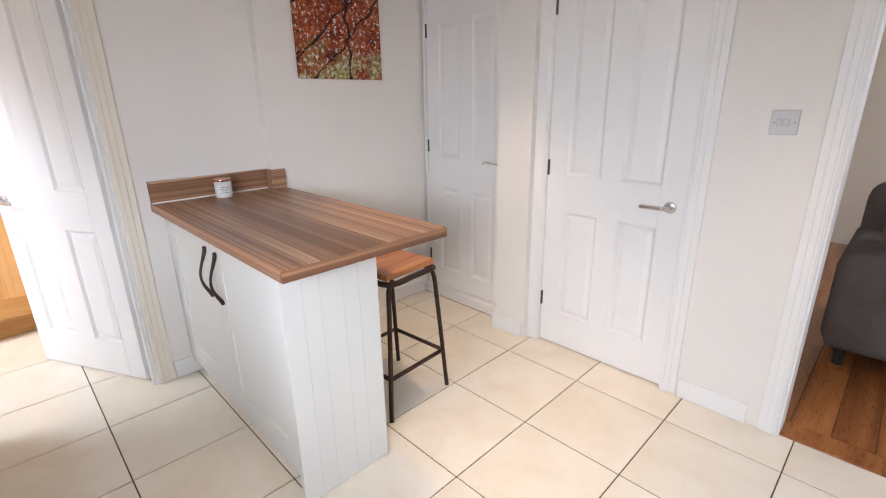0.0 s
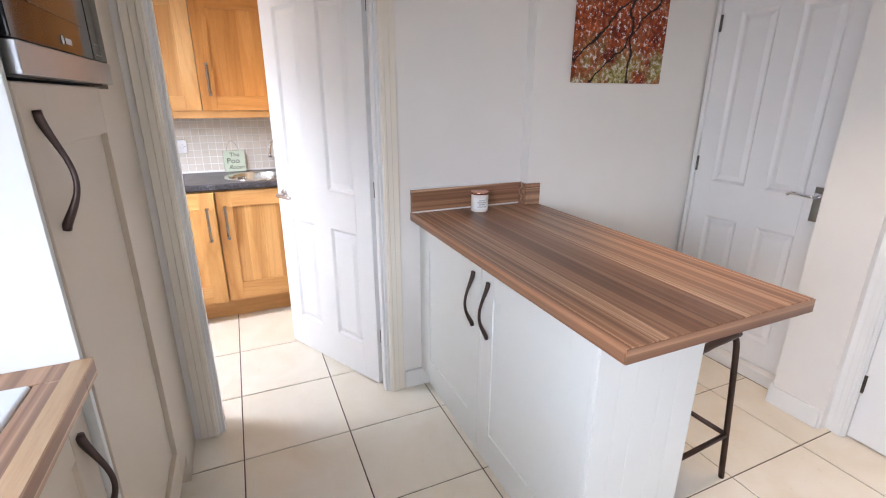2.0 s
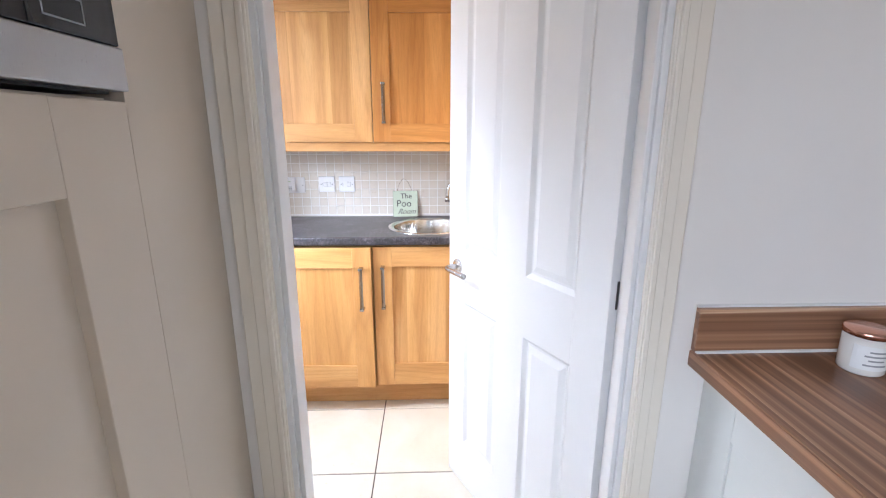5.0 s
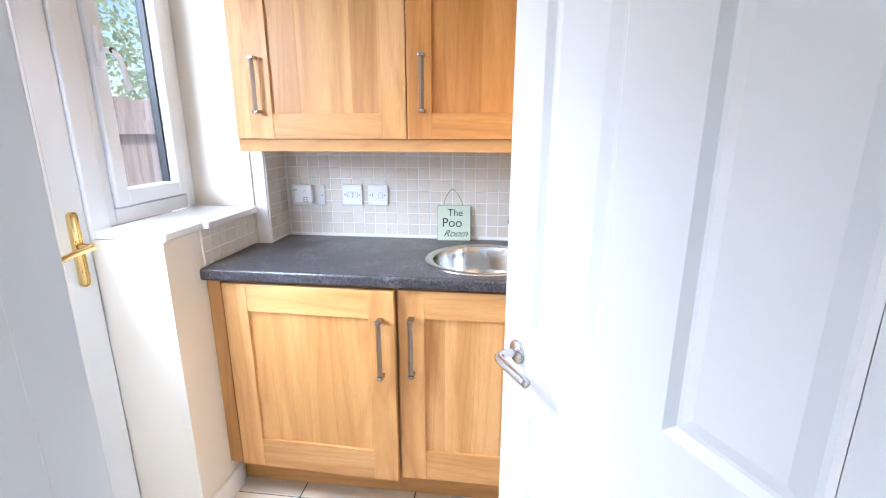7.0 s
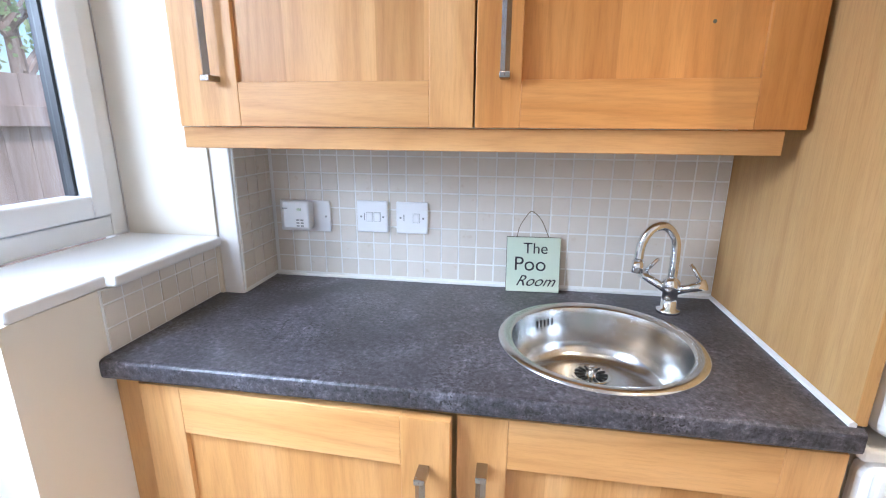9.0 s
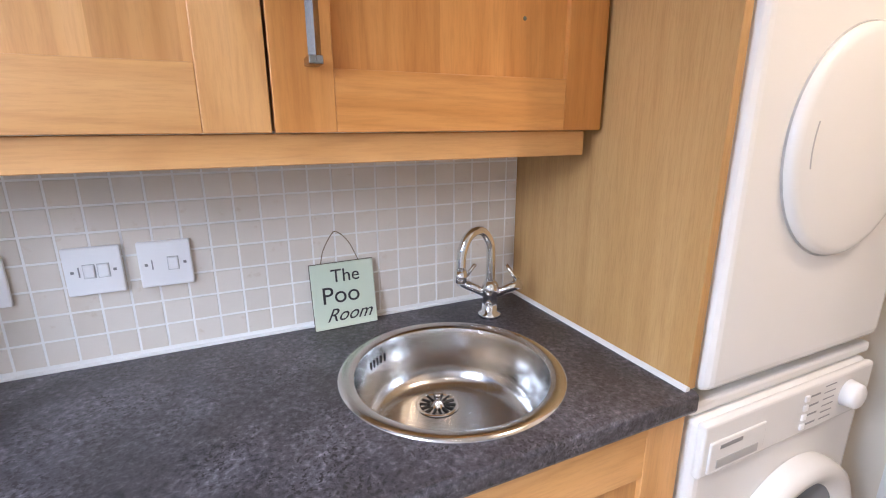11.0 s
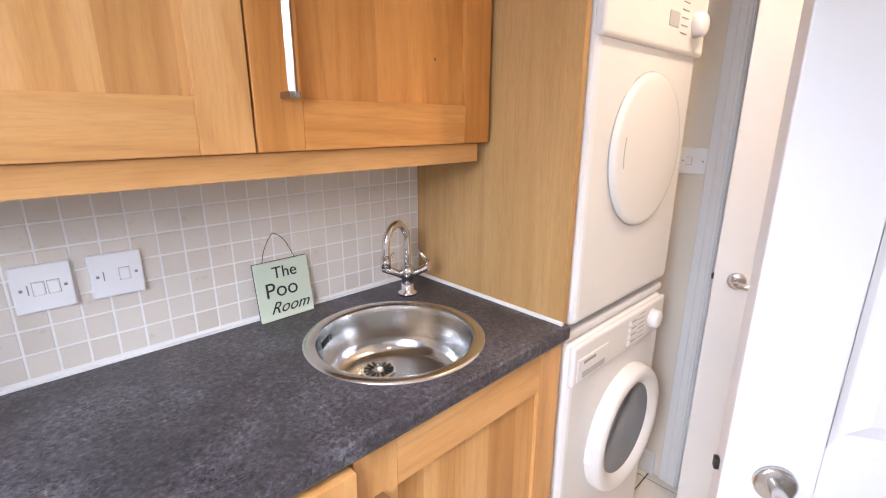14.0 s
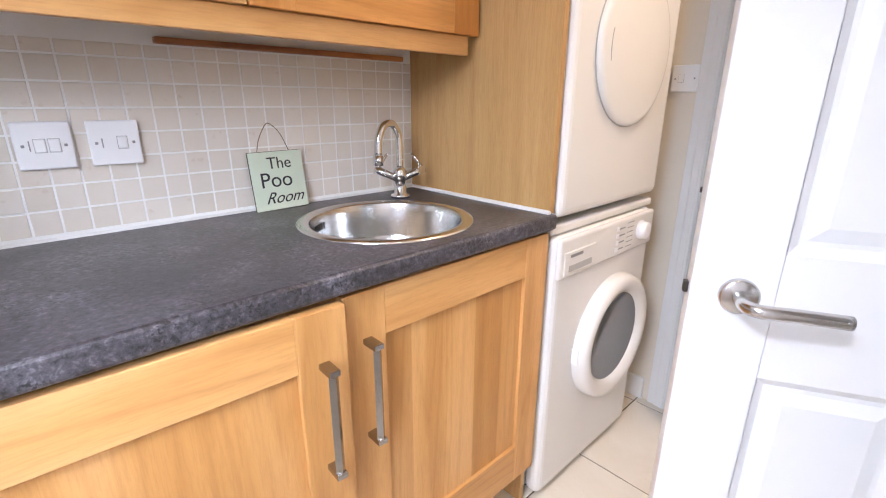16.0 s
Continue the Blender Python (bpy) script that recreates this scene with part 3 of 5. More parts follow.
def lining(name, axis, a, b, lo, hi, top, t=0.03, stop=0.012, stop_at=None, material=GLOSS):
    bm = bmesh.new()

    def piece(u0, u1, p0, p1, z0, z1):
        if axis == "y":
            bx(bm, u0, u1, p0, p1, z0, z1, 0.002)
        else:
            bx(bm, p0, p1, u0, u1, z0, z1, 0.002)

    piece(a, a + t, lo, hi, 0, top)
    piece(b - t, b, lo, hi, 0, top)
    piece(a + t, b - t, lo, hi, top - t, top)
    if stop_at:
        piece(a + t, a + t + stop, *stop_at, 0, top - t)
        piece(b - t - stop, b - t, *stop_at, 0, top - t)
        piece(a + t + stop, b - t - stop, *stop_at, top - t - stop, top - t)
    fixed(name, bm, material, "white painted door lining with a stop bead", "door frame")


lining("door_frame_utility", "y", -0.020, 0.797, W1 - 0.002, W1B + 0.002, 2.03, stop_at=(W1 + 0.005, W1 + 0.050))
architrave("trim_utility_door", "y", W1, -1, -0.002, 0.780, 2.015, material=GLOSS_WARMLIT)
architrave("trim_utility_door", "y", W1B, 1, -0.002, 0.780, 2.015)
lining("door_frame_store", "x", 0.615, 1.365, KR - 0.002, 2.60, 2.02, t=0.027)
architrave("trim_store_door", "x", KR - 0.002, -1, 0.640, 1.340, 2.0, width=0.075)
lining("door_frame_cupboard", "x", 1.635, 2.372, 2.57, 2.66, 2.06, t=0.022)
fixed("door_step", box(2.535, 2.655, 1.645, JOG - 0.002, 0, 0.062, 0.004), GLOSS, "white painted step under the cupboard door", "door step")
lining("door_frame_living", "x", -0.66, 0.182, KR - 0.003, 2.606, 2.05, t=0.03)
architrave("trim_living_opening", "x", KR - 0.002, -1, -0.64, 0.160, 2.03, width=0.07)
lining("door_frame_cloakroom", "x", 2.755, 3.515, UR - 0.002, UR + 0.102, 2.03)
architrave("trim_cloakroom_door", "x", UR, -1, 2.77, 3.5, 2.015, width=0.072)


# ---- doors ----
def lever(parent, x, z, y_face, side, reach, material=NICKEL):
    """A round-rose lever handle; reach is the signed length along the door."""
    h = part("door_handle", lathe(bmesh.new(), [(0, 0), (0.026, 0), (0.026, 0.006), (0.022, 0.009), (0, 0.009)], Matrix.Translation((x, y_face, z)) @ Matrix.Rotation(radians(-90 * side), 4, "X")), material, parent, "satin metal lever handle", True)
    y1 = y_face + side * 0.052
    bm = tube(bmesh.new(), curve_pts([(x, y_face, z), (x, y_face + side * 0.035, z), (x + reach * 0.12, y1, z), (x + reach * 0.5, y1, z), (x + reach, y1 - side * 0.004, z - 0.002)], 6), 0.0095, 12)
    part("lever", bm, material, h, "", True)


def panel_door(name, label, turn, w, h=1.975, t=0.036, z0=0.0, split=(0.19, 0.775, 0.965, 1.80), lever_z=0.905, make_lever=True, hinges=(0.26, 1.0, 1.76), hinge_side=1, mullion=0.104):
    """A four-panel moulded door: hinge edge at x = 0, leaf along +x, z up, thickness about y = 0."""
    d = thing(name, (0, 0, 0), label, "door", turn=turn)
    s = 0.108
    m0, m1 = w / 2 - mullion / 2, w / 2 + mullion / 2
    bm = box(0, s, -t / 2, t / 2, z0, h, 0.002)
    bx(bm, w - s, w, -t / 2, t / 2, z0, h, 0.002)
    for a, b in ((z0, split[0]), (split[1], split[2]), (split[3], h)):
        bx(bm, s, w - s, -t / 2 + 0.0001, t / 2 - 0.0001, a, b)
    for a, b in ((split[0], split[1]), (split[2], split[3])):
        bx(bm, m0, m1, -t / 2 + 0.0001, t / 2 - 0.0001, a, b)
    part("leaf", bm, DOORWHITE, d)
    for a, b in ((s, m0), (m1, w - s)):
        for c, e in ((split[0], split[1]), (split[2], split[3])):
            bm = bmesh.new()
            for side in (-1, 1):
                y = side * t / 2
                frustum(bm, a, b, c, e, y, y - side * 0.010, 0.013)
                frustum(bm, a + 0.0132, b - 0.0132, c + 0.0132, e - 0.0132, y - side * 0.0099, y - side * 0.0098, 0.006)
                frustum(bm, a + 0.020, b - 0.020, c + 0.020, e - 0.020, y - side * 0.0097, y - side * 0.003, 0.020)
            part("door_panel", bm, DOORWHITE, d)
    for hz in hinges:
        bm = cyl(bmesh.new(), (0.004, hinge_side * (t / 2 + 0.004), hz - 0.040), (0.004, hinge_side * (t / 2 + 0.004), hz + 0.040), 0.0058, 10)
        bx(bm, -0.002, 0.0, *sorted((hinge_side * (t / 2 - 0.014), hinge_side * (t / 2 + 0.002))), hz - 0.035, hz + 0.035)
        part("hinge", bm, HINGE, d, "dark metal hinge")
    if make_lever:
        for side in (-1, 1):
            lever(d, w - 0.062, lever_z, side * t / 2, side, -0.115)
        part("latch", box(w, w + 0.007, -0.006, 0.006, lever_z - 0.009, lever_z + 0.009, 0.002), HINGE, d, "small metal latch bolt")
    return d


def along(p, q):
    """Pose with x from p to q, standing upright."""
    return pose(p[0], p[1], 0.008, 0, 0, math.degrees(math.atan2(q[1] - p[1], q[0] - p[0])))


panel_door("door_1", "white four-panel utility room door standing open", along((0.757, 2.530), (0.414, 3.184)), 0.738, lever_z=0.90, hinge_side=-1, mullion=0.135)
panel_door("door_2", "white four-panel door with a steel lever, closed", along((2.518, 1.337), (2.518, 0.643)), 0.694, lever_z=0.875, hinge_side=-1)
panel_door("door_3", "white four-panel cloakroom door standing ajar", along((1.495, 2.795), (1.325, 3.47)), 0.696, lever_z=0.895, hinge_side=1)
d = panel_door("door_4", "white panelled cupboard door with a chrome plate handle, closed", along((2.600, 2.347), (2.600, 1.662)), 0.683, z0=0.06, make_lever=False, hinges=(0.28, 1.05, 1.76), hinge_side=-1)
bm = box(0.615, 0.650, -0.0255, -0.018, 0.86, 1.02, 0.003)
plate = part("door_handle", bm, CHROME, d, "chrome handle on a long plate")
part("lever", tube(bmesh.new(), curve_pts([(0.632, -0.022, 0.975), (0.632, -0.055, 0.975), (0.60, -0.066, 0.977), (0.55, -0.066, 0.982), (0.525, -0.064, 0.972)], 5), 0.008, 10), CHROME, plate, "", True)

# ---- kitchen: peninsula ----
pen = thing("peninsula_cabinet", (1.1, 1.8, 0), "pale grey-green painted shaker cabinet under the breakfast bar", "cabinet")
X = 0.945
bm = box(X + 0.020, 1.285, 1.262, 2.448, 0.095, 0.871)
bx(bm, 1.00, 1.25, 1.262, 2.448, 0, 0.095)
part("body", bm, SAGE, pen)
part("plinth", box(0.985, 1.0, 1.262, 2.44, 0.0, 0.094), SAGE, pen)
part("filler_strip", box(X + 0.002, X + 0.022, 2.418, 2.448, 0.095, 0.871, 0.001), SAGE, pen)


def shaker(parent, axis, plane, side, u0, u1, z0, z1, mats, stile=0.08, rail=0.08, rail_low=None, t=0.022, recess=0.010, name="door"):
    """A shaker door front. axis: the one that it runs along; plane: its outer face; side: which way that face looks."""
    v_mat, h_mat, p_mat = mats if len(mats) == 3 else (*mats, mats[0])
    rail_low = rail_low or rail
    back = plane - side * t

    def slab(a, b, c, e, out, inn, bev=0.0015):
        lo, hi = sorted((out, inn))
        if axis == "x":
            return box(a, b, lo, hi, c, e, bev)
        return box(lo, hi, a, b, c, e, bev)

    inset = plane - side * recess
    door = part(name, slab(u0 + stile - 0.004, u1 - stile + 0.004, z0 + rail_low - 0.004, z1 - rail + 0.004, inset, back + side * 0.002, 0), p_mat, parent)
    part("stile", slab(u0, u0 + stile, z0, z1, plane, back), v_mat, door)
    part("stile", slab(u1 - stile, u1, z0, z1, plane, back), v_mat, door)
    part("rail", slab(u0 + stile, u1 - stile, z1 - rail, z1, plane - side * 0.0004, back), h_mat, door)
    part("rail", slab(u0 + stile, u1 - stile, z0, z0 + rail_low, plane - side * 0.0004, back), h_mat, door)
    return door


def wavy_handle(door, axis, plane, side, u, z0, z1, sway=0.003, material=BRONZE):
    """A hand-forged looking S handle."""
    pts, rad = [], []
    n = 22
    for i in range(n + 1):
        s = i / n
        z = z1 + (z0 - z1) * s
        out = 0.004 + 0.033 * math.sin(math.pi * s ** 1.25) ** 1.3
        uu = u + sway * math.sin(2 * math.pi * s)
        w = plane + side * out
        pts.append((w, uu, z) if axis == "y" else (uu, w, z))
        rad.append(0.0052 + 0.0034 * abs(math.cos(math.pi * s)) ** 3)
    part("handle", tube(bmesh.new(), pts, rad, 10), material, door, "dark bronze curved handle", True)


SG = (SAGE, SAGE)
a = shaker(pen, "y", X, -1, 1.846, 2.416, 0.095, 0.866, SG, 0.085, 0.11, 0.11, recess=0.006)
wavy_handle(a, "y", X, -1, 1.895, 0.600, 0.812)
b = shaker(pen, "y", X, -1, 1.270, 1.842, 0.095, 0.866, SG, 0.085, 0.11, 0.11, recess=0.006)
wavy_handle(b, "y", X, -1, 1.785, 0.598, 0.810)
end = part("end_panel", box(X - 0.012, 1.292, 1.246, 1.262, 0, 0.871, 0.002), SAGE, pen)
widths = [0.07, 0.062, 0.085, 0.062]
u = X - 0.012
for wd in widths:
    part("board", box(u + 0.0002, u + wd - 0.0002, 1.238, 1.2462, 0.001, 0.870, 0.0008), SAGE, end)
    u += wd
part("board", box(u + 0.0002, 1.292, 1.238, 1.2462, 0.001, 0.870, 0.0008), SAGE, end)
part("back_panel", box(1.286, 1.294, 1.262, 2.36, 0, 0.871), SAGE, pen)

bm = bmesh.new()
outline = [(0.902, 1.140), (1.543, 1.140), (1.543, JOG - 0.001), (1.481, JOG - 0.001), (1.481, W1 - 0.001), (0.902, W1 - 0.001)]
lowv = [bm.verts.new((x, y, 0.872)) for x, y in outline]
topv = [bm.verts.new((x, y, 0.910)) for x, y in outline]
bm.faces.new(lowv[::-1])
bm.faces.new(topv)
for k in range(6):
    bm.faces.new((lowv[k], lowv[(k + 1) % 6], topv[(k + 1) % 6], topv[k]))
bmesh.ops.bevel(bm, geom=[e for e in bm.edges], offset=0.0025, segments=2, affect="EDGES")
bar = thing("breakfast_bar_worktop", (1.2, 1.8, 0.872), "walnut strip laminate breakfast bar worktop with upstand", "worktop")
part("worktop", bm, WALNUT_Y, bar)
bm = box(0.905, 1.480, 2.431, W1 - 0.001, 0.911, 1.012, 0.002)
bx(bm, 1.462, 1.480, 2.367, 2.431, 0.911, 1.0115, 0.002)
bx(bm, 1.4805, 1.543, 2.367, JOG - 0.001, 0.911, 1.011, 0.002)
part("upstand", bm, WALNUT_X, bar, "walnut laminate upstand")
part("edge_band", box(0.9035, 1.5415, 1.1378, 1.1402, 0.8735, 0.9085), WALNUT_X, bar)
bm = tube(bmesh.new(), [(0.906, 2.429, 0.912), (1.461, 2.429, 0.912)], 0.004, 6)
tube(bm, [(0.906, W1 - 0.004, 1.014), (1.478, W1 - 0.004, 1.014)], 0.004, 6)
part("sealant", bm, SEALANT, bar)

jar = thing("candle_jar", (1.205, 2.352, 0.911), "small glass candle jar with a copper lid", "candle")
M = Matrix.Translation((1.205, 2.352, 0.911))
part("jar", lathe(bmesh.new(), [(0, 0.0), (0.036, 0.0), (0.039, 0.004), (0.039, 0.078), (0.0365, 0.078), (0.0365, 0.006), (0, 0.006)], M), FROST, jar, "", True)
part("wax", lathe(bmesh.new(), [(0, 0.007), (0.0364, 0.0065), (0.0364, 0.072), (0, 0.072)], M), WAX, jar, "cream candle wax")
part("lid", lathe(bmesh.new(), [(0.0385, 0.0785), (0.041, 0.0785), (0.041, 0.088), (0.039, 0.091), (0, 0.091)], M), COPPER, jar, "copper coloured lid", True)
bm = bmesh.new()
vs = []
for k in range(13):
    an = radians(200 + k * 10)
    vs.append([bm.verts.new((1.205 + 0.0396 * math.cos(an), 2.352 + 0.0396 * math.sin(an), z)) for z in (0.925, 0.975)])
for p, q in zip(vs, vs[1:]):
    bm.faces.new((p[0], q[0], q[1], p[1]))
label = part("label", bm, SEALANT, jar, "pale paper label")
for z, half in ((0.962, 2), (0.953, 3), (0.944, 2), (0.934, 3)):
    bm = bmesh.new()
    row = [[bm.verts.new((1.205 + 0.0399 * math.cos(an), 2.352 + 0.0399 * math.sin(an), zz)) for zz in (z, z + 0.0035)] for an in (radians(258 + k * 10) for k in range(-half, half + 1))]
    for p, q in zip(row, row[1:]):
        bm.faces.new((p[0], q[0], q[1], p[1]))
    part("printing", bm, GREYPRINT, label)

# ---- stool ----
stool = thing("bar_stool", (0, 0, 0), "bar stool with a reclaimed wood seat on dark iron legs", "stool", turn=pose(1.592, 1.562, 0, 0, 0, 4))
bm = bmesh.new()
for k in range(3):
    bx(bm, -0.145, 0.145, -0.145 + k * 0.097, -0.145 + k * 0.097 + 0.0955, 0.642, 0.668, 0.004)
part("seat", bm, RUSTIC, stool, "reddish reclaimed wood seat", False)
bm = tube(bmesh.new(), curve_pts([(0.135, -0.15, 0.628), (0.15, 0, 0.628), (0.135, 0.15, 0.628), (0, 0.155, 0.628), (-0.135, 0.15, 0.628), (-0.15, 0, 0.628), (-0.135, -0.15, 0.628), (0, -0.155, 0.628), (0.134, -0.15, 0.628)], 5), 0.013, 8)
part("seat_frame", bm, IRON, stool, "", True)
for sx in (-1, 1):
    for sy in (-1, 1):
        part("leg", tube(bmesh.new(), curve_pts([(sx * 0.10, sy * 0.13, 0.630), (sx * 0.135, sy * 0.145, 0.60), (sx * 0.150, sy * 0.155, 0.45), (sx * 0.185, sy * 0.175, 0.0)], 6), 0.0105, 10), IRON, stool, "", True)
for s in (-1, 1):
    part("rung", tube(bmesh.new(), [(-0.168, s * 0.166, 0.20), (0.168, s * 0.166, 0.20)], 0.0095, 8), IRON, stool, "", True)
    part("rung", tube(bmesh.new(), [(s * 0.168, -0.166, 0.20), (s * 0.168, 0.166, 0.20)], 0.0095, 8), IRON, stool, "", True)

# ---- picture and switches ----
pic = thing("canvas_picture", (1.682, JOG - 0.001, 1.471), "square canvas print of red autumn trees", "picture")
part("canvas", box(1.682, 2.229, JOG - 0.020, JOG - 0.001, 1.471, 2.015, 0.003), AUTUMN, pic)


def plate_switch(name, label, face, axis, u, z, side, w=0.086, h=0.086, rockers=1, material=PLASTIC):
    """A wall plate with rockers and two screws. face: the wall's plane."""
    place = (u, face, z) if axis == "x" else (face, u, z)
    s = thing(name, place, label, "switch")

    def slab(u0, u1, d0, d1, z0, z1, bev=0.002):
        lo, hi = sorted((face + side * d0, face + side * d1))
        return box(u0, u1, lo, hi, z0, z1, bev) if axis == "x" else box(lo, hi, u0, u1, z0, z1, bev)

    part("plate", slab(u - w / 2, u + w / 2, 0.0, 0.009, z - h / 2, z + h / 2, 0.003), material, s)
    for k in range(rockers):
        c = u + (k - (rockers - 1) / 2) * 0.021 + (0.012 if rockers == 1 else 0.004)
        part("rocker", slab(c - 0.0083, c + 0.0083, 0.0085, 0.0120, z - 0.0118, z + 0.0118), material, s)
        part("rocker_gap", slab(c - 0.0092, c + 0.0092, 0.0086, 0.0093, z - 0.0127, z + 0.0127, 0), PLASTIC_GREY, s)
    if name == "fused_switch":
        part("indicator", slab(u - 0.0225, u - 0.0205, 0.0085, 0.0100, z - 0.009, z + 0.009, 0), GREYPRINT, s)
    for k in (-1, 1):
        c = u + k * (w / 2 - 0.012)
        part("screw", slab(c - 0.0025, c + 0.0025, 0.0085, 0.0105, z - 0.0025, z + 0.0025, 0.0008), GREYPRINT, s)
    return s, slab


plate_switch("light_switch", "brushed steel light switch on the white wall", KR - 0.001, "y", 0.350, 1.253, -1, rockers=2, material=SILVER)

# ---- kitchen: tall oven housing, microwave, left counter ----
TX = -0.095
tall = thing("tall_oven_cabinet", (-0.4, 1.97, 0), "stone painted tall cabinet with a shaker door and microwave niche", "cabinet")
bm = box(-0.70, TX - 0.004, 1.497, 1.513, 0.0, 2.15, 0.001)
part("side_panel", bm, SAGE, tall, "pale painted side panel")
bm = box(-0.70, TX - 0.022, 1.514, 2.19, 0.12, 1.428)
bx(bm, -0.70, TX - 0.022, 1.514, 2.19, 1.835, 2.15)
bx(bm, -0.70, -0.66, 1.514, 2.19, 1.428, 1.835)
bx(bm, -0.70, TX - 0.06, 1.514, 2.19, 0.0, 0.12)
part("body", bm, STONEPAINT, tall)
part("filler_panel", box(-0.70, TX - 0.003, 2.205, W1 - 0.001, 0.0, 2.15, 0.001), STONEPAINT, tall)
td = shaker(tall, "y", TX, 1, 1.516, 2.200, 0.135, 1.424, (STONEPAINT, STONEPAINT), 0.135, 0.113, 0.11, recess=0.016)
wavy_handle(td, "y", TX, 1, 1.573, 1.165, 1.380)
shaker(tall, "y", TX, 1, 1.516, 2.200, 1.840, 2.148, (STONEPAINT, STONEPAINT), 0.11, 0.09)

mw = thing("built_in_microwave", (-0.30, 1.85, 1.435), "built-in black glass microwave with a steel lower trim", "microwave")
part("casing", box(-0.60, TX - 0.012, 1.520, 2.188, 1.433, 1.832), BLACK, mw)
fr = part("front", box(TX - 0.012, TX + 0.010, 1.530, 2.190, 1.492, 1.830, 0.002), BLACKGLASS, mw, "black glass front")
part("window", box(TX + 0.0095, TX + 0.0115, 1.640, 1.985, 1.560, 1.790, 0.001), GREYGLASS, fr)
part("trim", box(TX - 0.010, TX + 0.014, 1.530, 2.190, 1.436, 1.490, 0.002), DARKSTEEL, mw, "brushed steel trim strip")
part("control_panel", box(TX + 0.0095, TX + 0.0112, 2.046, 2.186, 1.494, 1.828, 0.0005), BLACKGLASS, fr)
for k, (u0, u1, z0, z1) in enumerate([(2.066, 2.130, 1.505, 1.507), (2.066, 2.130, 1.531, 1.533), (2.066, 2.068, 1.505, 1.533), (2.128, 2.130, 1.505, 1.533)]):
    part("button_outline", box(TX + 0.0112, TX + 0.0116, u0, u1, z0, z1), GREYPRINT, fr)
part("knob", lathe(bmesh.new(), [(0, 0), (0.017, 0), (0.016, 0.016), (0, 0.018)], Matrix.Translation((TX + 0.011, 2.115, 1.660)) @ Matrix.Rotation(radians(90), 4, "Y"), 24), STEEL, fr, "small steel knob", True)
part("logo_bar", box(TX + 0.0112, TX + 0.0116, 1.822, 1.866, 1.509, 1.521), PLASTIC_GREY, fr)
part("logo_disc", lathe(bmesh.new(), [(0.0, 0), (0.009, 0), (0.009, 0.0006), (0, 0.0006)], Matrix.Translation((TX + 0.0110, 1.804, 1.515)) @ Matrix.Rotation(radians(90), 4, "Y"), 20), PLASTIC_GREY, fr)

cnt = thing("counter_cabinet", (-0.4, 0.5, 0), "stone painted base cabinets under the counter", "cabinet")
bm = box(KL + 0.002, -0.135, -1.60, 1.496, 0.10, 0.745)
bx(bm, KL + 0.002, -0.17, -1.60, 1.496, 0.0, 0.10)
part("body", bm, STONEPAINT, cnt)
for k, y in enumerate((-1.59, -0.97, -0.35, 0.27, 0.885)):
    dd = shaker(cnt, "y", -0.115, 1, y + 0.002, y + 0.608, 0.11, 0.888, (STONEPAINT, STONEPAINT), 0.085, 0.11, 0.11)
    wavy_handle(dd, "y", -0.115, 1, y + 0.55, 0.60, 0.81)
ctop = thing("counter_worktop", (-0.4, 0.5, 0.894), "walnut strip laminate worktop with a pale square edge", "worktop")
part("worktop", box(KL + 0.002, -0.078, -1.61, -0.02, 0.894, 0.932, 0.002), WALNUT_Y, ctop)
part("end_strip", box(KL + 0.002, -0.078, 1.43, 1.496, 0.894, 0.932, 0.002), WALNUT_Y, ctop)
part("front_strip", box(-0.150, -0.078, -0.02, 1.43, 0.894, 0.9319, 0.002), WALNUT_Y, ctop)
part("back_strip", box(KL + 0.002, -0.60, -0.02, 1.43, 0.894, 0.9319, 0.002), WALNUT_Y, ctop)
part("edge_strip", box(-0.112, -0.0785, -1.61, 1.496, 0.9096, 0.9328), wood("pale_beech_streak", (0.62, 0.43, 0.27), (0.55, 0.37, 0.22), (0.45, 0.29, 0.17), (9, 0.6, 9)), ctop, "pale wood streak along the front edge")
basin = thing("ceramic_sink", (-0.375, 0.7, 0.894), "white ceramic inset sink with a drainer", "sink")
bm = box(-0.598, -0.152, 0.62, 1.428, 0.917, 0.936, 0.006, 3)
bx(bm, -0.598, -0.152, -0.018, 0.06, 0.917, 0.936, 0.006, 3)
bx(bm, -0.598, -0.56, 0.055, 0.625, 0.917, 0.9359, 0.006, 3)
bx(bm, -0.19, -0.152, 0.055, 0.625, 0.917, 0.9359, 0.006, 3)
part("rim", bm, SINKWHITE, basin)
bm = box(-0.565, -0.185, 0.05, 0.63, 0.782, 0.792)
bx(bm, -0.565, -0.558, 0.05, 0.63, 0.792, 0.922)
bx(bm, -0.192, -0.185, 0.05, 0.63, 0.792, 0.922)
bx(bm, -0.558, -0.192, 0.05, 0.058, 0.792, 0.922)
bx(bm, -0.558, -0.192, 0.622, 0.63, 0.792, 0.922)
part("bowl", bm, SINKWHITE, basin)
for px, py, watts in KITCHEN_SPOTS + UTILITY_SPOTS:
    dl = thing("ceiling_downlight", (px, py, H), "small recessed white ceiling downlight", "ceiling light", "recessed downlights")
    part("trim_ring", lathe(bmesh.new(), [(0.036, 0.0), (0.045, 0.0), (0.044, -0.005), (0.036, -0.004), (0.036, 0.0)], Matrix.Translation((px, py, H - 0.001)), 28), GLOSS, dl, "", True)

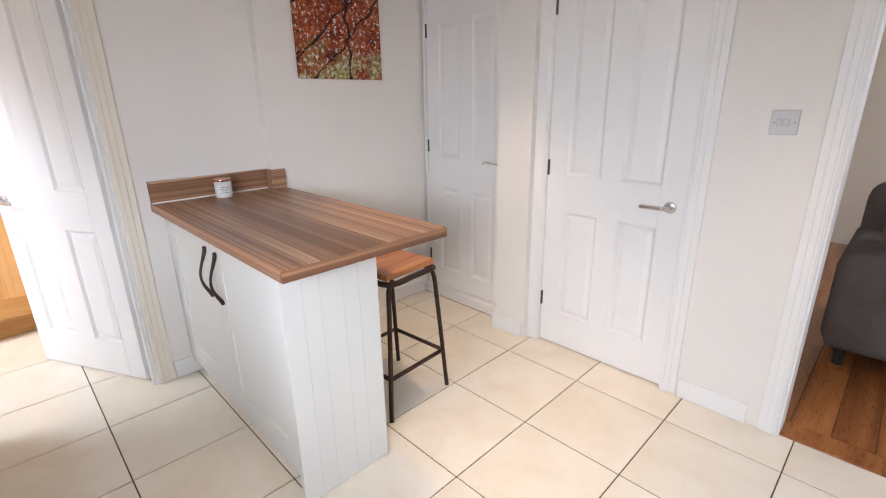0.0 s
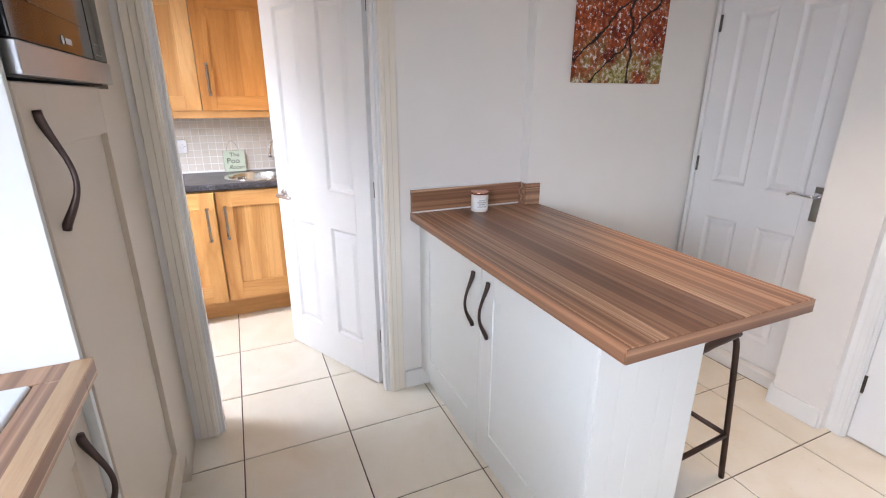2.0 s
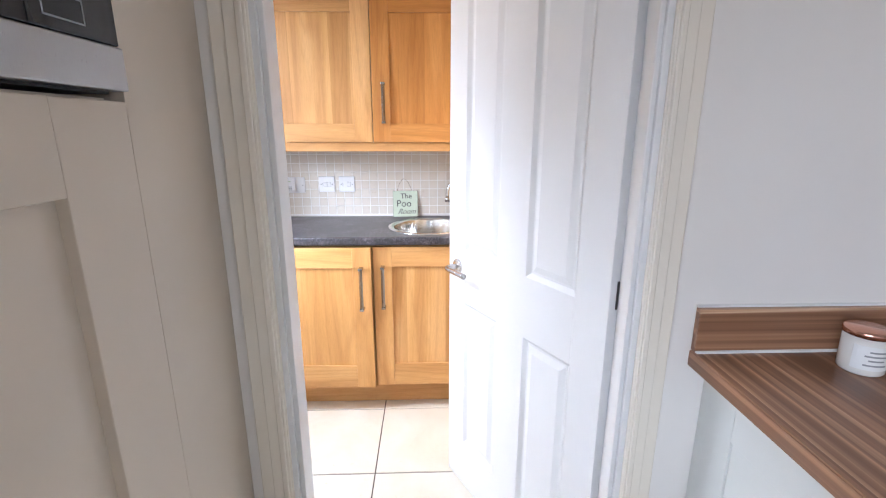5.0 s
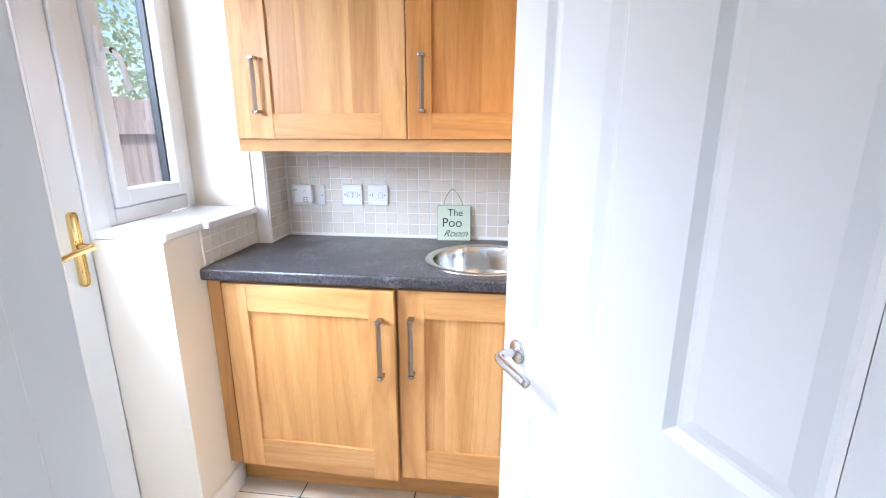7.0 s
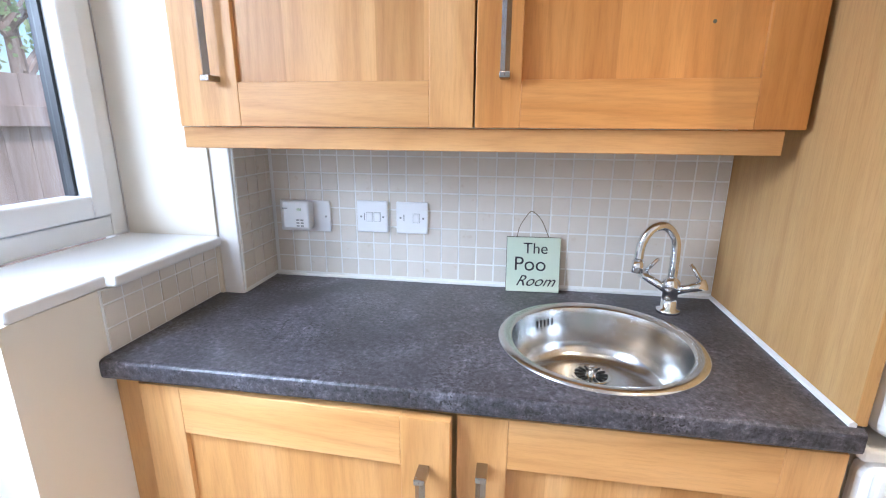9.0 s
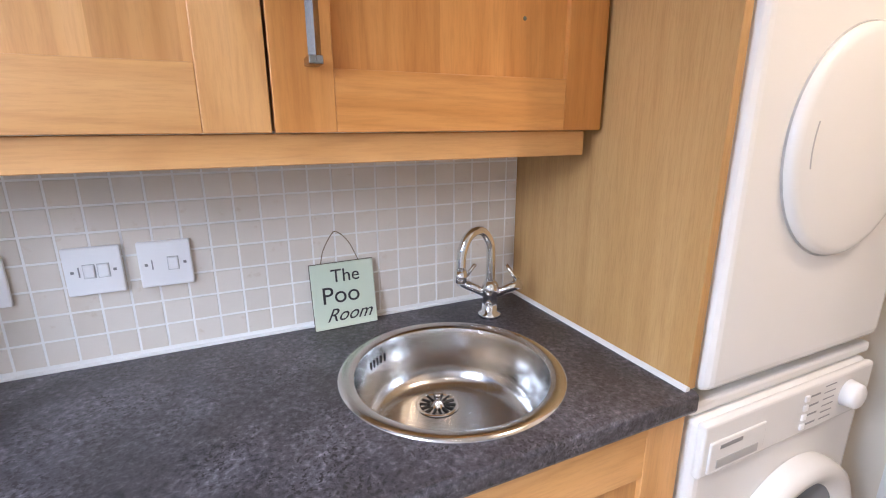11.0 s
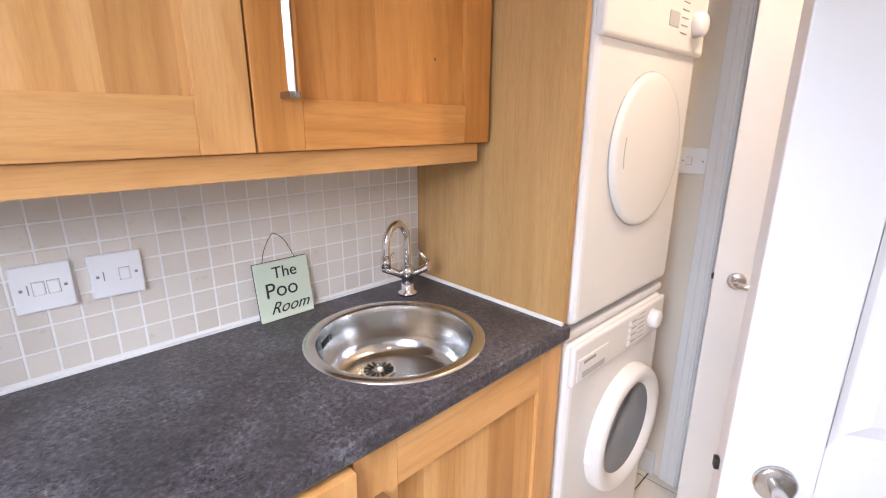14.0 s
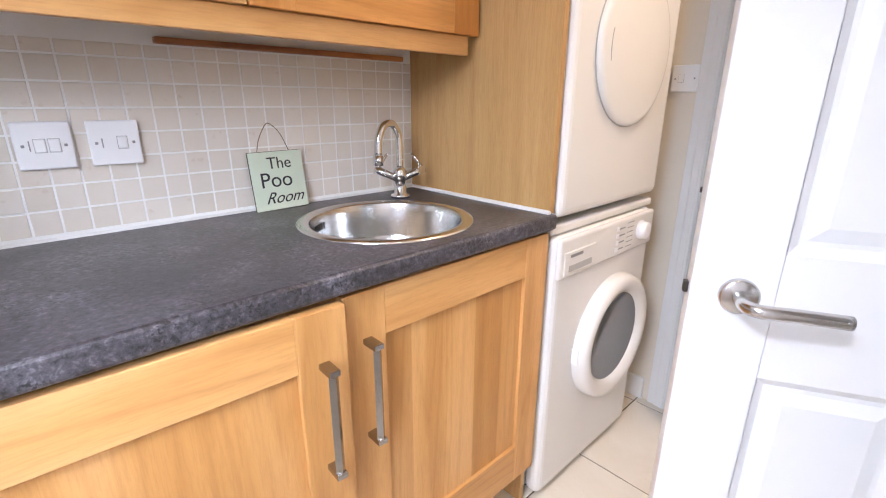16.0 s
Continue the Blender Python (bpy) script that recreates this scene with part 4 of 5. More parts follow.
# windows behind the camera
for nm, x0, x1, y0, y1, z0, z1 in (("window_2", KL - 0.09, KL - 0.03, -1.1, 1.2, 1.02, 2.08), ("window_3", -0.15, 1.95, KB - 0.09, KB - 0.03, 0.0, 2.08)):
    wdw = tagged(new(nm), "white framed glazing", "window", kind="structure")
    ORIGIN[wdw] = Vector((0, 0, 0))
    along_x = x1 - x0 > y1 - y0
    bm = bmesh.new()
    f = 0.06
    n = 3
    lo, hi = (x0, x1) if along_x else (y0, y1)
    for k in range(n + 1):
        c = lo + (hi - lo) * k / n
        c0, c1 = max(lo, c - f / 2), min(hi, c + f / 2)
        bx(bm, *((c0, c1, y0, y1) if along_x else (x0, x1, c0, c1)), z0, z1, 0.003)
    bx(bm, x0, x1, y0, y1, z0, z0 + f)
    bx(bm, x0, x1, y0, y1, z1 - f, z1)
    part("window_frame", bm, UPVC, wdw)

# ---- utility room: outer door and window ----
DX = UL
od = thing("door_5", (DX, 2.95, 0), "white plastic outer door with a glazed upper half", "door")
y0, y1, zt = 2.72, 3.43, 2.04
bm = box(DX - 0.062, DX - 0.002, y0, y0 + 0.10, 0.045, zt, 0.004)
bx(bm, DX - 0.062, DX - 0.002, y1 - 0.105, y1, 0.045, zt, 0.004)
bx(bm, DX - 0.0618, DX - 0.0022, y0 + 0.10, y1 - 0.105, 0.045, 0.16, 0.003)
bx(bm, DX - 0.0618, DX - 0.0022, y0 + 0.10, y1 - 0.105, 0.86, 0.96, 0.003)
bx(bm, DX - 0.0618, DX - 0.0022, y0 + 0.10, y1 - 0.105, zt - 0.10, zt, 0.003)
part("leaf", bm, UPVC, od)
part("lower_panel", box(DX - 0.045, DX - 0.012, y0 + 0.104, y1 - 0.109, 0.163, 0.857, 0.003), UPVC, od)
bm = box(DX - 0.016, DX + 0.004, y0 + 0.085, y0 + 0.112, 0.945, zt - 0.085, 0.005)
bx(bm, DX - 0.016, DX + 0.004, y1 - 0.12, y1 - 0.093, 0.945, zt - 0.085, 0.005)
bx(bm, DX - 0.016, DX + 0.0039, y0 + 0.11, y1 - 0.118, 0.945, 0.972, 0.005)
bx(bm, DX - 0.016, DX + 0.0039, y0 + 0.11, y1 - 0.118, zt - 0.112, zt - 0.085, 0.005)
part("glazing_bead", bm, UPVC, od)
bm = box(DX - 0.020, DX - 0.0165, y0 + 0.11, y0 + 0.118, 0.965, zt - 0.105)
bx(bm, DX - 0.020, DX - 0.0165, y1 - 0.132, y1 - 0.118, 0.965, zt - 0.105)
part("gasket", bm, BLACK, od, "black rubber gasket")
gl = part("pane", box(DX - 0.040, DX - 0.034, y0 + 0.09, y1 - 0.095, 0.95, zt - 0.09), GLASS, od, "clear glass pane")
gl.visible_shadow = False
hp = part("handle_plate", box(DX - 0.002, DX + 0.008, 3.366, 3.394, 0.908, 1.130, 0.012, 3), BRASS, od, "polished brass handle plate")
part("lever", tube(bmesh.new(), curve_pts([(DX + 0.008, 3.38, 1.03), (DX + 0.050, 3.38, 1.03), (DX + 0.060, 3.36, 1.03), (DX + 0.060, 3.305, 1.027), (DX + 0.058, 3.26, 1.018)], 6), [0.010] * 6 + [0.011] * 6 + [0.009] * 6 + [0.0085] * 7, 12), BRASS, hp, "", True)
for z in (1.112, 0.955):
    part("screw", lathe(bmesh.new(), [(0, 0), (0.007, 0), (0.006, 0.002), (0, 0.003)], Matrix.Translation((DX + 0.0075, 3.38, z)) @ Matrix.Rotation(radians(90), 4, "Y"), 16), BRASS, hp, "", True)

fr5 = tagged(new("door_frame_outer"), "white plastic outer door and window frame", "door frame", kind="structure")
ORIGIN[fr5] = Vector((0, 0, 0))
bm = box(DX - 0.07, DX + 0.002, 2.67, 2.718, 0, 2.10, 0.004)
bx(bm, DX - 0.07, DX + 0.006, 3.433, 3.507, 0, 2.10, 0.006)
bx(bm, DX - 0.07, DX + 0.002, 2.718, 3.433, 2.045, 2.10, 0.004)
bx(bm, DX - 0.07, DX + 0.002, 2.718, 3.433, 0.0, 0.042, 0.004)
part("frame", bm, UPVC, fr5)

wn1 = tagged(new("window_1"), "white plastic casement window with a white handle", "window", kind="structure")
ORIGIN[wn1] = Vector((0, 0, 0))
wy0, wy1, wz0, wz1 = 3.507, 3.933, 1.062, 2.10
bm = box(DX - 0.07, DX + 0.0, wy0, wy0 + 0.03, wz0, wz1, 0.004)
bx(bm, DX - 0.07, DX + 0.0, wy1 - 0.045, wy1, wz0, wz1, 0.004)
bx(bm, DX - 0.0699, DX - 0.0001, wy0 + 0.03, wy1 - 0.045, wz0, wz0 + 0.05, 0.004)
bx(bm, DX - 0.0699, DX - 0.0001, wy0 + 0.03, wy1 - 0.045, wz1 - 0.05, wz1, 0.004)
part("window_frame", bm, UPVC, wn1)
sy0, sy1, sz0, sz1 = wy0 + 0.033, wy1 - 0.048, wz0 + 0.054, wz1 - 0.054
bm = box(DX - 0.055, DX + 0.014, sy0, sy0 + 0.052, sz0, sz1, 0.006, 3)
bx(bm, DX - 0.055, DX + 0.014, sy1 - 0.052, sy1, sz0, sz1, 0.006, 3)
bx(bm, DX - 0.0549, DX + 0.0139, sy0 + 0.05, sy1 - 0.05, sz0, sz0 + 0.052, 0.006, 3)
bx(bm, DX - 0.0549, DX + 0.0139, sy0 + 0.05, sy1 - 0.05, sz1 - 0.052, sz1, 0.006, 3)
sash = part("sash", bm, UPVC, wn1)
bm = box(DX - 0.050, DX - 0.020, sy1 - 0.060, sy1 - 0.051, sz0 + 0.05, sz1 - 0.05)
part("gasket", bm, BLACK, sash, "dark sealed-unit spacer")
pn = part("pane", box(DX - 0.040, DX - 0.034, sy0 + 0.045, sy1 - 0.045, sz0 + 0.045, sz1 - 0.045), GLASS, sash, "clear glass pane")
pn.visible_shadow = False
hz = 1.585
hb = part("window_handle", box(DX + 0.013, DX + 0.026, sy0 + 0.012, sy0 + 0.040, hz - 0.05, hz + 0.07, 0.006, 3), PLASTIC, sash, "white window handle")
part("lever", tube(bmesh.new(), curve_pts([(DX + 0.024, sy0 + 0.026, hz), (DX + 0.046, sy0 + 0.028, hz), (DX + 0.055, sy0 + 0.05, hz - 0.015), (DX + 0.055, sy0 + 0.066, hz - 0.06), (DX + 0.055, sy0 + 0.074, hz - 0.11)], 6), 0.0085, 10), PLASTIC, hb, "", True)
part("lock", lathe(bmesh.new(), [(0, 0), (0.008, 0), (0.008, 0.004), (0, 0.004)], Matrix.Translation((DX + 0.052, sy0 + 0.030, hz)) @ Matrix.Rotation(radians(90), 4, "Y"), 16), HINGE, hb)
fixed("window_sill", bx(box(DX + 0.001, -0.5955, 3.44, 3.933, 1.036, 1.061, 0.006, 3), DX + 0.0015, -0.5738, 3.615, 3.933, 1.0365, 1.0606, 0.006, 3), GLOSS, "white painted window sill", "window sill")

# ---- utility: base units, worktop, sink ----
OK = (OAK_V, OAK_H, OAK_PANEL_V)
OK_RED = (OAK_RED_V, OAK_RED_H, OAK_RED_PANEL)
FY = 3.590
base = thing("sink_base_cabinet", (0.03, 3.845, 0), "oak shaker double base cabinet under the worktop", "cabinet")
bm = box(-0.5479, 0.640, FY + 0.022, UB - 0.002, 0.145, 0.735)
bx(bm, -0.53, -0.51, FY + 0.022, UB - 0.002, 0.735, 0.868)
bx(bm, 0.620, 0.640, FY + 0.022, UB - 0.002, 0.735, 0.868)
bx(bm, -0.51, 0.62, FY + 0.022, FY + 0.030, 0.735, 0.868)
bx(bm, -0.5479, 0.640, FY + 0.115, UB - 0.002, 0, 0.145)
part("body", bm, OAKPANEL, base)
part("plinth", box(-0.5990, 0.640, FY + 0.096, FY + 0.113, 0.001, 0.142, 0.001), OAK_H, base, "oak plinth board")
part("filler_strip", box(-0.5990, -0.5510, FY + 0.012, FY + 0.032, 0.145, 0.868, 0.001), OAK_V, base)


def bar_handle(door, u, z0, z1, face, material=PEWTER):
    """A square-section bow handle with splayed feet, on a face that looks to -y."""
    bm = bmesh.new()
    r = 0.0068
    tube(bm, [(u, face - 0.030, z0 + 0.004), (u, face - 0.030, z1 - 0.004)], r * 1.25, 4)
    for z, s in ((z0, 1), (z1, -1)):
        bx(bm, u - 0.0095, u + 0.0095, face - 0.038, face, z, z + s * 0.011, 0.0015)
    part("handle", bm, material, door, "satin nickel bar handle")


b1 = shaker(base, "x", FY, -1, -0.5390, 0.056, 0.150, 0.860, OK, 0.086, 0.096, 0.115)
bar_handle(b1, 0.012, 0.565, 0.772, FY)
# this door stands slightly open on its hinges
pivot = Matrix.Translation(Vector((-0.5390, FY + 0.020, 0)) - ORIGIN[base])
b1.matrix_local = pivot @ Matrix.Rotation(radians(-2.2), 4, "Z") @ pivot.inverted()
b2 = shaker(base, "x", FY, -1, 0.063, 0.652, 0.150, 0.860, OK, 0.086, 0.096, 0.115)
bar_handle(b2, 0.108, 0.565, 0.772, FY)

SC, SR = (0.322, 3.815), 0.196
wt = thing("utility_worktop", (0.03, 3.835, 0.87), "dark slate effect laminate worktop", "worktop")
bm = bmesh.new()
n = 48
x0, x1, ya, yb = -0.5980, 0.655, 3.573, UB - 0.0005
ring = []
for k in range(n):
    an = 2 * math.pi * k / n
    ring.append((SC[0] + (SR - 0.012) * math.cos(an), SC[1] + (SR - 0.012) * math.sin(an), an))
inner_t = [bm.verts.new((p[0], p[1], 0.910)) for p in ring]
inner_b = [bm.verts.new((p[0], p[1], 0.871)) for p in ring]


def on_rim(an):
    """Where a ray from the bowl's middle meets the worktop's edge."""
    c, s = math.cos(an), math.sin(an)
    d = min([(x1 - SC[0]) / c if c > 1e-9 else 9, (x0 - SC[0]) / c if c < -1e-9 else 9, (yb - SC[1]) / s if s > 1e-9 else 9, (ya + 0.010 - SC[1]) / s if s < -1e-9 else 9])
    return SC[0] + c * d, SC[1] + s * d


corners = {}
for cx, cy in ((x0, ya + 0.010), (x1, ya + 0.010), (x1, yb), (x0, yb)):
    an = math.atan2(cy - SC[1], cx - SC[0]) % (2 * math.pi)
    k = round(an / (2 * math.pi / n)) % n
    corners[k] = (cx, cy)
outer_t = []
for k in range(n):
    px, py = corners.get(k, on_rim(ring[k][2]))
    outer_t.append(bm.verts.new((px, py, 0.910)))
for k in range(n):
    m = (k + 1) % n
    bm.faces.new((inner_t[k], outer_t[k], outer_t[m], inner_t[m]))
    bm.faces.new((inner_b[k], inner_t[k], inner_t[m], inner_b[m]))
prof = [(ya + 0.010, 0.910), (ya + 0.004, 0.9085), (ya + 0.001, 0.905), (ya, 0.900), (ya, 0.879), (ya + 0.002, 0.874), (ya + 0.006, 0.871), (ya + 0.03, 0.8705)]
cols = [[bm.verts.new((xx, py, pz)) for py, pz in prof] for xx in (x0, x1)]
for k in range(len(prof) - 1):
    bm.faces.new((cols[0][k], cols[0][k + 1], cols[1][k + 1], cols[1][k]))
for c in cols:
    bm.faces.new(c)
part("worktop", bm, SLATE, wt)
bm = tube(bmesh.new(), [(0.641, 3.585, 0.913), (0.641, UB - 0.004, 0.913)], 0.006, 6)
tube(bm, [(-0.5273, UB - 0.009, 0.912), (0.64, UB - 0.009, 0.912)], 0.004, 6)
part("sealant", bm, SEALANT, wt, "white sealant bead")

sink = thing("round_sink", (SC[0], SC[1], 0.76), "round stainless steel inset sink with a waste", "sink")
M = Matrix.Translation((SC[0], SC[1], 0))
part("rim", lathe(bmesh.new(), [(SR + 0.006, 0.9105), (SR + 0.005, 0.9135), (SR - 0.004, 0.9155), (SR - 0.016, 0.9140), (SR - 0.022, 0.9100)], M, 64), STEEL, sink, "", True)
part("bowl", lathe(bmesh.new(), [(SR - 0.022, 0.9100), (SR - 0.026, 0.895), (SR - 0.030, 0.83), (SR - 0.036, 0.808), (SR - 0.050, 0.792), (SR - 0.075, 0.787), (0.06, 0.7855), (0.0, 0.785)], M, 64), STEEL, sink, "", True)
WX, WYc = 0.330, 3.897
waste = part("waste", lathe(bmesh.new(), [(0.044, 0.7575), (0.041, 0.7605), (0.036, 0.758), (0.030, 0.754), (0.012, 0.757), (0.010, 0.763), (0.005, 0.766), (0.0045, 0.776), (0.007, 0.779), (0.0, 0.781)], Matrix.Translation((WX, WYc, 0.0295)), 32), CHROME, sink, "chrome basket waste", True)
bm = bmesh.new()
for k in range(14):
    an = 2 * math.pi * k / 14
    c, s = math.cos(an), math.sin(an)
    tube(bm, [(WX + c * 0.016, WYc + s * 0.016, 0.7875), (WX + c * 0.036, WYc + s * 0.036, 0.788)], 0.0022, 5)
part("grating", bm, BLACK, waste)
bm = bmesh.new()
for k in range(5):
    an = radians(118 + k * 3.695)
    tube(bm, [(SC[0] + math.cos(an) * (SR - 0.0275), SC[1] + math.sin(an) * (SR - 0.0275), z) for z in (0.872, 0.889)], 0.0022, 5)
part("overflow", bm, BLACK, sink, "dark overflow slots")

tap = thing("mixer_tap", (0.507, 3.998, 0.910), "chrome swan neck mixer tap with two levers", "tap")
TXp, TYp = 0.507, 3.998
part("body", lathe(bmesh.new(), [(0, 0.910), (0.026, 0.910), (0.026, 0.918), (0.017, 0.921), (0.0165, 0.960), (0.020, 0.964), (0.019, 0.985), (0.012, 0.995), (0, 0.996)], Matrix.Translation((TXp, TYp, 0)), 28), CHROME, tap, "", True)
fx, fy = -0.985, -0.17
neck = [(0, 0.99), (0, 1.05), (0.006, 1.088), (0.030, 1.114), (0.060, 1.108), (0.079, 1.076), (0.083, 1.035)]
part("spout", tube(bmesh.new(), curve_pts([(TXp + fx * d, TYp + fy * d, z) for d, z in neck], 6), 0.0105, 14), CHROME, tap, "", True)
ex, ey = TXp + fx * 0.083, TYp + fy * 0.083
part("nozzle", cyl(bmesh.new(), (ex, ey, 1.034), (ex, ey, 1.008), 0.0135, 18), CHROME, tap, "", True)
for s in (-1, 1):
    dx, dy = s * 0.87, -s * 0.5
    p1 = (TXp + dx * 0.070, TYp + dy * 0.070, 0.992)
    arm = part("handle", tube(bmesh.new(), [(TXp, TYp, 0.958), (TXp + dx * 0.03, TYp + dy * 0.03, 0.974), p1], [0.009, 0.010, 0.0125], 12), CHROME, tap, "", True)
    part("lever", tube(bmesh.new(), [(TXp + dx * 0.064, TYp + dy * 0.064, 0.992), (TXp + dx * 0.034, TYp + dy * 0.034, 1.033)], [0.0055, 0.0045], 10), CHROME, arm, "", True)

# tall panel and wall units
tp = thing("oak_side_panel", (0.655, 3.845, 0), "tall oak veneer panel beside the laundry machines", "panel")
part("panel", box(0.643, 0.661, 3.587, UB - 0.001, 0.911, 2.30, 0.001), OAKPANEL, tp)
part("panel_foot", box(0.642, 0.660, 3.618, UB - 0.001, 0.0, 0.8695, 0.001), OAKPANEL, tp)
WY = 3.823
ZB, ZT = 1.325, 1.985
for nm_u0, nm_u1, hu in ((-0.5046, 0.056, -0.4653), (0.060, 0.630, 0.114)):
    wc = thing("wall_cabinet", (nm_u0, WY, ZB), "oak shaker wall cabinet with a bar handle", "cabinet", "wall cabinets over the sink")
    part("body", box(nm_u0 - (0.056 if nm_u0 < 0 else 0.0), nm_u1, WY + 0.021, UB - 0.002, ZB + 0.002, ZT), OAKPANEL, wc)
    if nm_u0 < 0:
        part("filler_strip", box(nm_u0 - 0.056, nm_u0 - 0.002, WY + 0.004, WY + 0.0205, ZB, ZT, 0.001), OAK_V, wc)
    dd = shaker(wc, "x", WY, -1, nm_u0, nm_u1, ZB, ZT, OK if nm_u0 < 0 else OK_RED, 0.084, 0.086)
    bar_handle(dd, hu, 1.411, 1.597, WY)
    if nm_u0 > 0:
        part("knot", lathe(bmesh.new(), [(0, 0.0), (0.0035, 0.0), (0.003, 0.0006), (0, 0.0008)], Matrix.Translation((0.462, WY + 0.0100, 1.502)) @ Matrix.Rotation(radians(90), 4, "X"), 12), SIGNEDGE, dd, "small dark knot")
pel = thing("oak_pelmet", (0.05, WY + 0.02, 1.280), "oak light pelmet under the wall cabinets", "pelmet")
part("board", box(-0.5624, 0.604, WY + 0.012, WY + 0.030, 1.280, ZB - 0.001, 0.0015), OAK_H, pel)
part("batten", box(-0.03, 0.600, UB - 0.028, UB - 0.008, 1.2795, 1.2925, 0.003), RUSTIC, pel, "rough unpainted batten")
part("return_board", box(-0.5624, -0.5438, WY + 0.031, UB - 0.16, 1.280, ZB - 0.001, 0.001), OAK_H, pel)
cor = thing("oak_cornice", (0.05, WY, ZT), "oak cornice moulding on top of the wall cabinets", "cornice")
bm = box(-0.5738, 0.642, WY - 0.005, WY + 0.06, ZT + 0.001, ZT + 0.018, 0.003)
bx(bm, -0.5841, 0.642, WY - 0.03, WY + 0.06, ZT + 0.018, ZT + 0.05, 0.008, 3)
part("moulding", bm, OAK_H, cor)

# sockets, alarm and sign on the tiled wall
TF = UB - 0.0075
plate_switch("fused_switch", "white plastic fused switch plate on beige tiles", TF, "x", -0.2370, 1.090, -1, rockers=2)
plate_switch("fused_switch", "white plastic fused switch plate on beige tiles", TF, "x", -0.1275, 1.090, -1, rockers=1)
plate_switch("double_socket", "white plastic double socket plate on beige tiles", TF, "x", -0.4292, 1.086, -1, w=0.146, rockers=0)
al = thing("carbon_monoxide_alarm", (-0.4426, TF - 0.009, 1.055), "white plug-in alarm box with a green light", "alarm")
part("casing", box(-0.4800, -0.4020, TF - 0.042, TF - 0.0095, 1.055, 1.131, 0.006, 3), PLASTIC, al)
part("indicator", box(-0.4364, -0.4240, TF - 0.0435, TF - 0.0415, 1.106, 1.112, 0.001), SIGN, al, "small green indicator")
for k in range(3):
    for j in range(2):
        part("vent", box(-0.4395 + j * 0.012, -0.4312 + j * 0.012, TF - 0.0426, TF - 0.0416, 1.062 + k * 0.008, 1.066 + k * 0.008), GREYPRINT, al)
part("label_bar", box(-0.4777, -0.4632, TF - 0.0426, TF - 0.0416, 1.110, 1.113), GREYPRINT, al)
plate_switch("light_switch", "white plastic light switch on the cream wall", UR - 0.0005, "y", 3.615, 1.247, -1, h=0.086, rockers=1)

sg = thing("wooden_sign", (0, 0, 0), "pale green wooden sign with black lettering and string", "sign", turn=pose(0.196, 4.078, 0.911, -8, -0.5, 1.0))
part("board", box(-0.068, 0.068, -0.003, 0.003, 0, 0.142, 0.0015), SIGN, sg)
bm = box(-0.0692, 0.0692, 0.0032, 0.0044, -0.0006, 0.1432)
part("back", bm, SIGNEDGE, sg, "dark worn wooden back")
R = Matrix.Rotation(radians(90), 4, "X")
text_part("lettering", "The", 0.040, Matrix.Translation((0.005, -0.0034, 0.101)) @ R, INK, sg)
text_part("lettering", "Poo", 0.052, Matrix.Translation((-0.008, -0.0034, 0.056)) @ R, INK, sg)
text_part("lettering", "Room", 0.040, Matrix.Translation((0.005, -0.0034, 0.016)) @ R, INK, sg, 0.5)
part("string", tube(bmesh.new(), curve_pts([(-0.044, 0.001, 0.141), (-0.036, -0.004, 0.172), (-0.016, -0.006, 0.204), (-0.004, -0.006, 0.208), (0.018, -0.005, 0.186), (0.038, 0.001, 0.142)], 8), 0.0011, 5), STRING, sg, "loop of brown string")

# ---- laundry machines ----
MX0, MX1, MY = 0.672, 1.240, 3.58


def machine_body(owner, z0, z1):
    bm = box(MX0, MX1, MY + 0.055, UB - 0.01, z0, z1, 0.008, 3)
    part("casing", bm, ENAMEL, owner)
    bm = box(MX0 + 0.004, MX1 - 0.004, MY, MY + 0.054, z0 + 0.004, z1 - 0.002, 0.024, 4)
    return part("front", bm, ENAMEL, owner, "", False)


wm = thing("washing_machine", (0.97, 3.845, 0), "white front loading washing machine under the tumble dryer", "washing machine")
machine_body(wm, 0.015, 0.845)
part("lid", box(MX0 - 0.002, MX1 + 0.002, MY + 0.012, UB - 0.01, 0.846, 0.872, 0.008, 3), ENAMEL, wm, "white top plate")
fa = part("control_panel", box(MX0 + 0.012, MX1 - 0.012, MY - 0.008, MY + 0.01, 0.725, 0.838, 0.008, 3), ENAMEL, wm, "white control panel")
part("drawer", box(MX0 + 0.03, MX0 + 0.185, MY - 0.012, MY - 0.007, 0.735, 0.800, 0.003), ENAMEL, fa)
part("drawer_grip", box(MX0 + 0.05, MX0 + 0.165, MY - 0.0135, MY - 0.0118, 0.744, 0.762, 0.001), PLASTIC_GREY, fa)
part("knob", lathe(bmesh.new(), [(0, 0), (0.030, 0), (0.027, 0.022), (0.022, 0.026), (0, 0.027)], Matrix.Translation((MX1 - 0.105, MY - 0.008, 0.785)) @ Matrix.Rotation(radians(90), 4, "X"), 28), PLASTIC, fa, "white programme knob", True)
for k in range(4):
    part("button", box(0.975, 0.989, MY - 0.0125, MY - 0.0078, 0.742 + k * 0.021, 0.756 + k * 0.021, 0.002), PLASTIC, fa)
    part("printing", box(0.996, 1.030, MY - 0.0085, MY - 0.0078, 0.746 + k * 0.021, 0.750 + k * 0.021), GREYPRINT, fa)
for k in range(6):
    part("printing", box(1.045, 1.085, MY - 0.0085, MY - 0.0078, 0.745 + k * 0.015, 0.7475 + k * 0.015), GREYPRINT, fa)
part("logo_bar", box(MX0 + 0.055, MX0 + 0.115, MY - 0.0128, MY - 0.0117, 0.783, 0.791), GREYPRINT, fa)
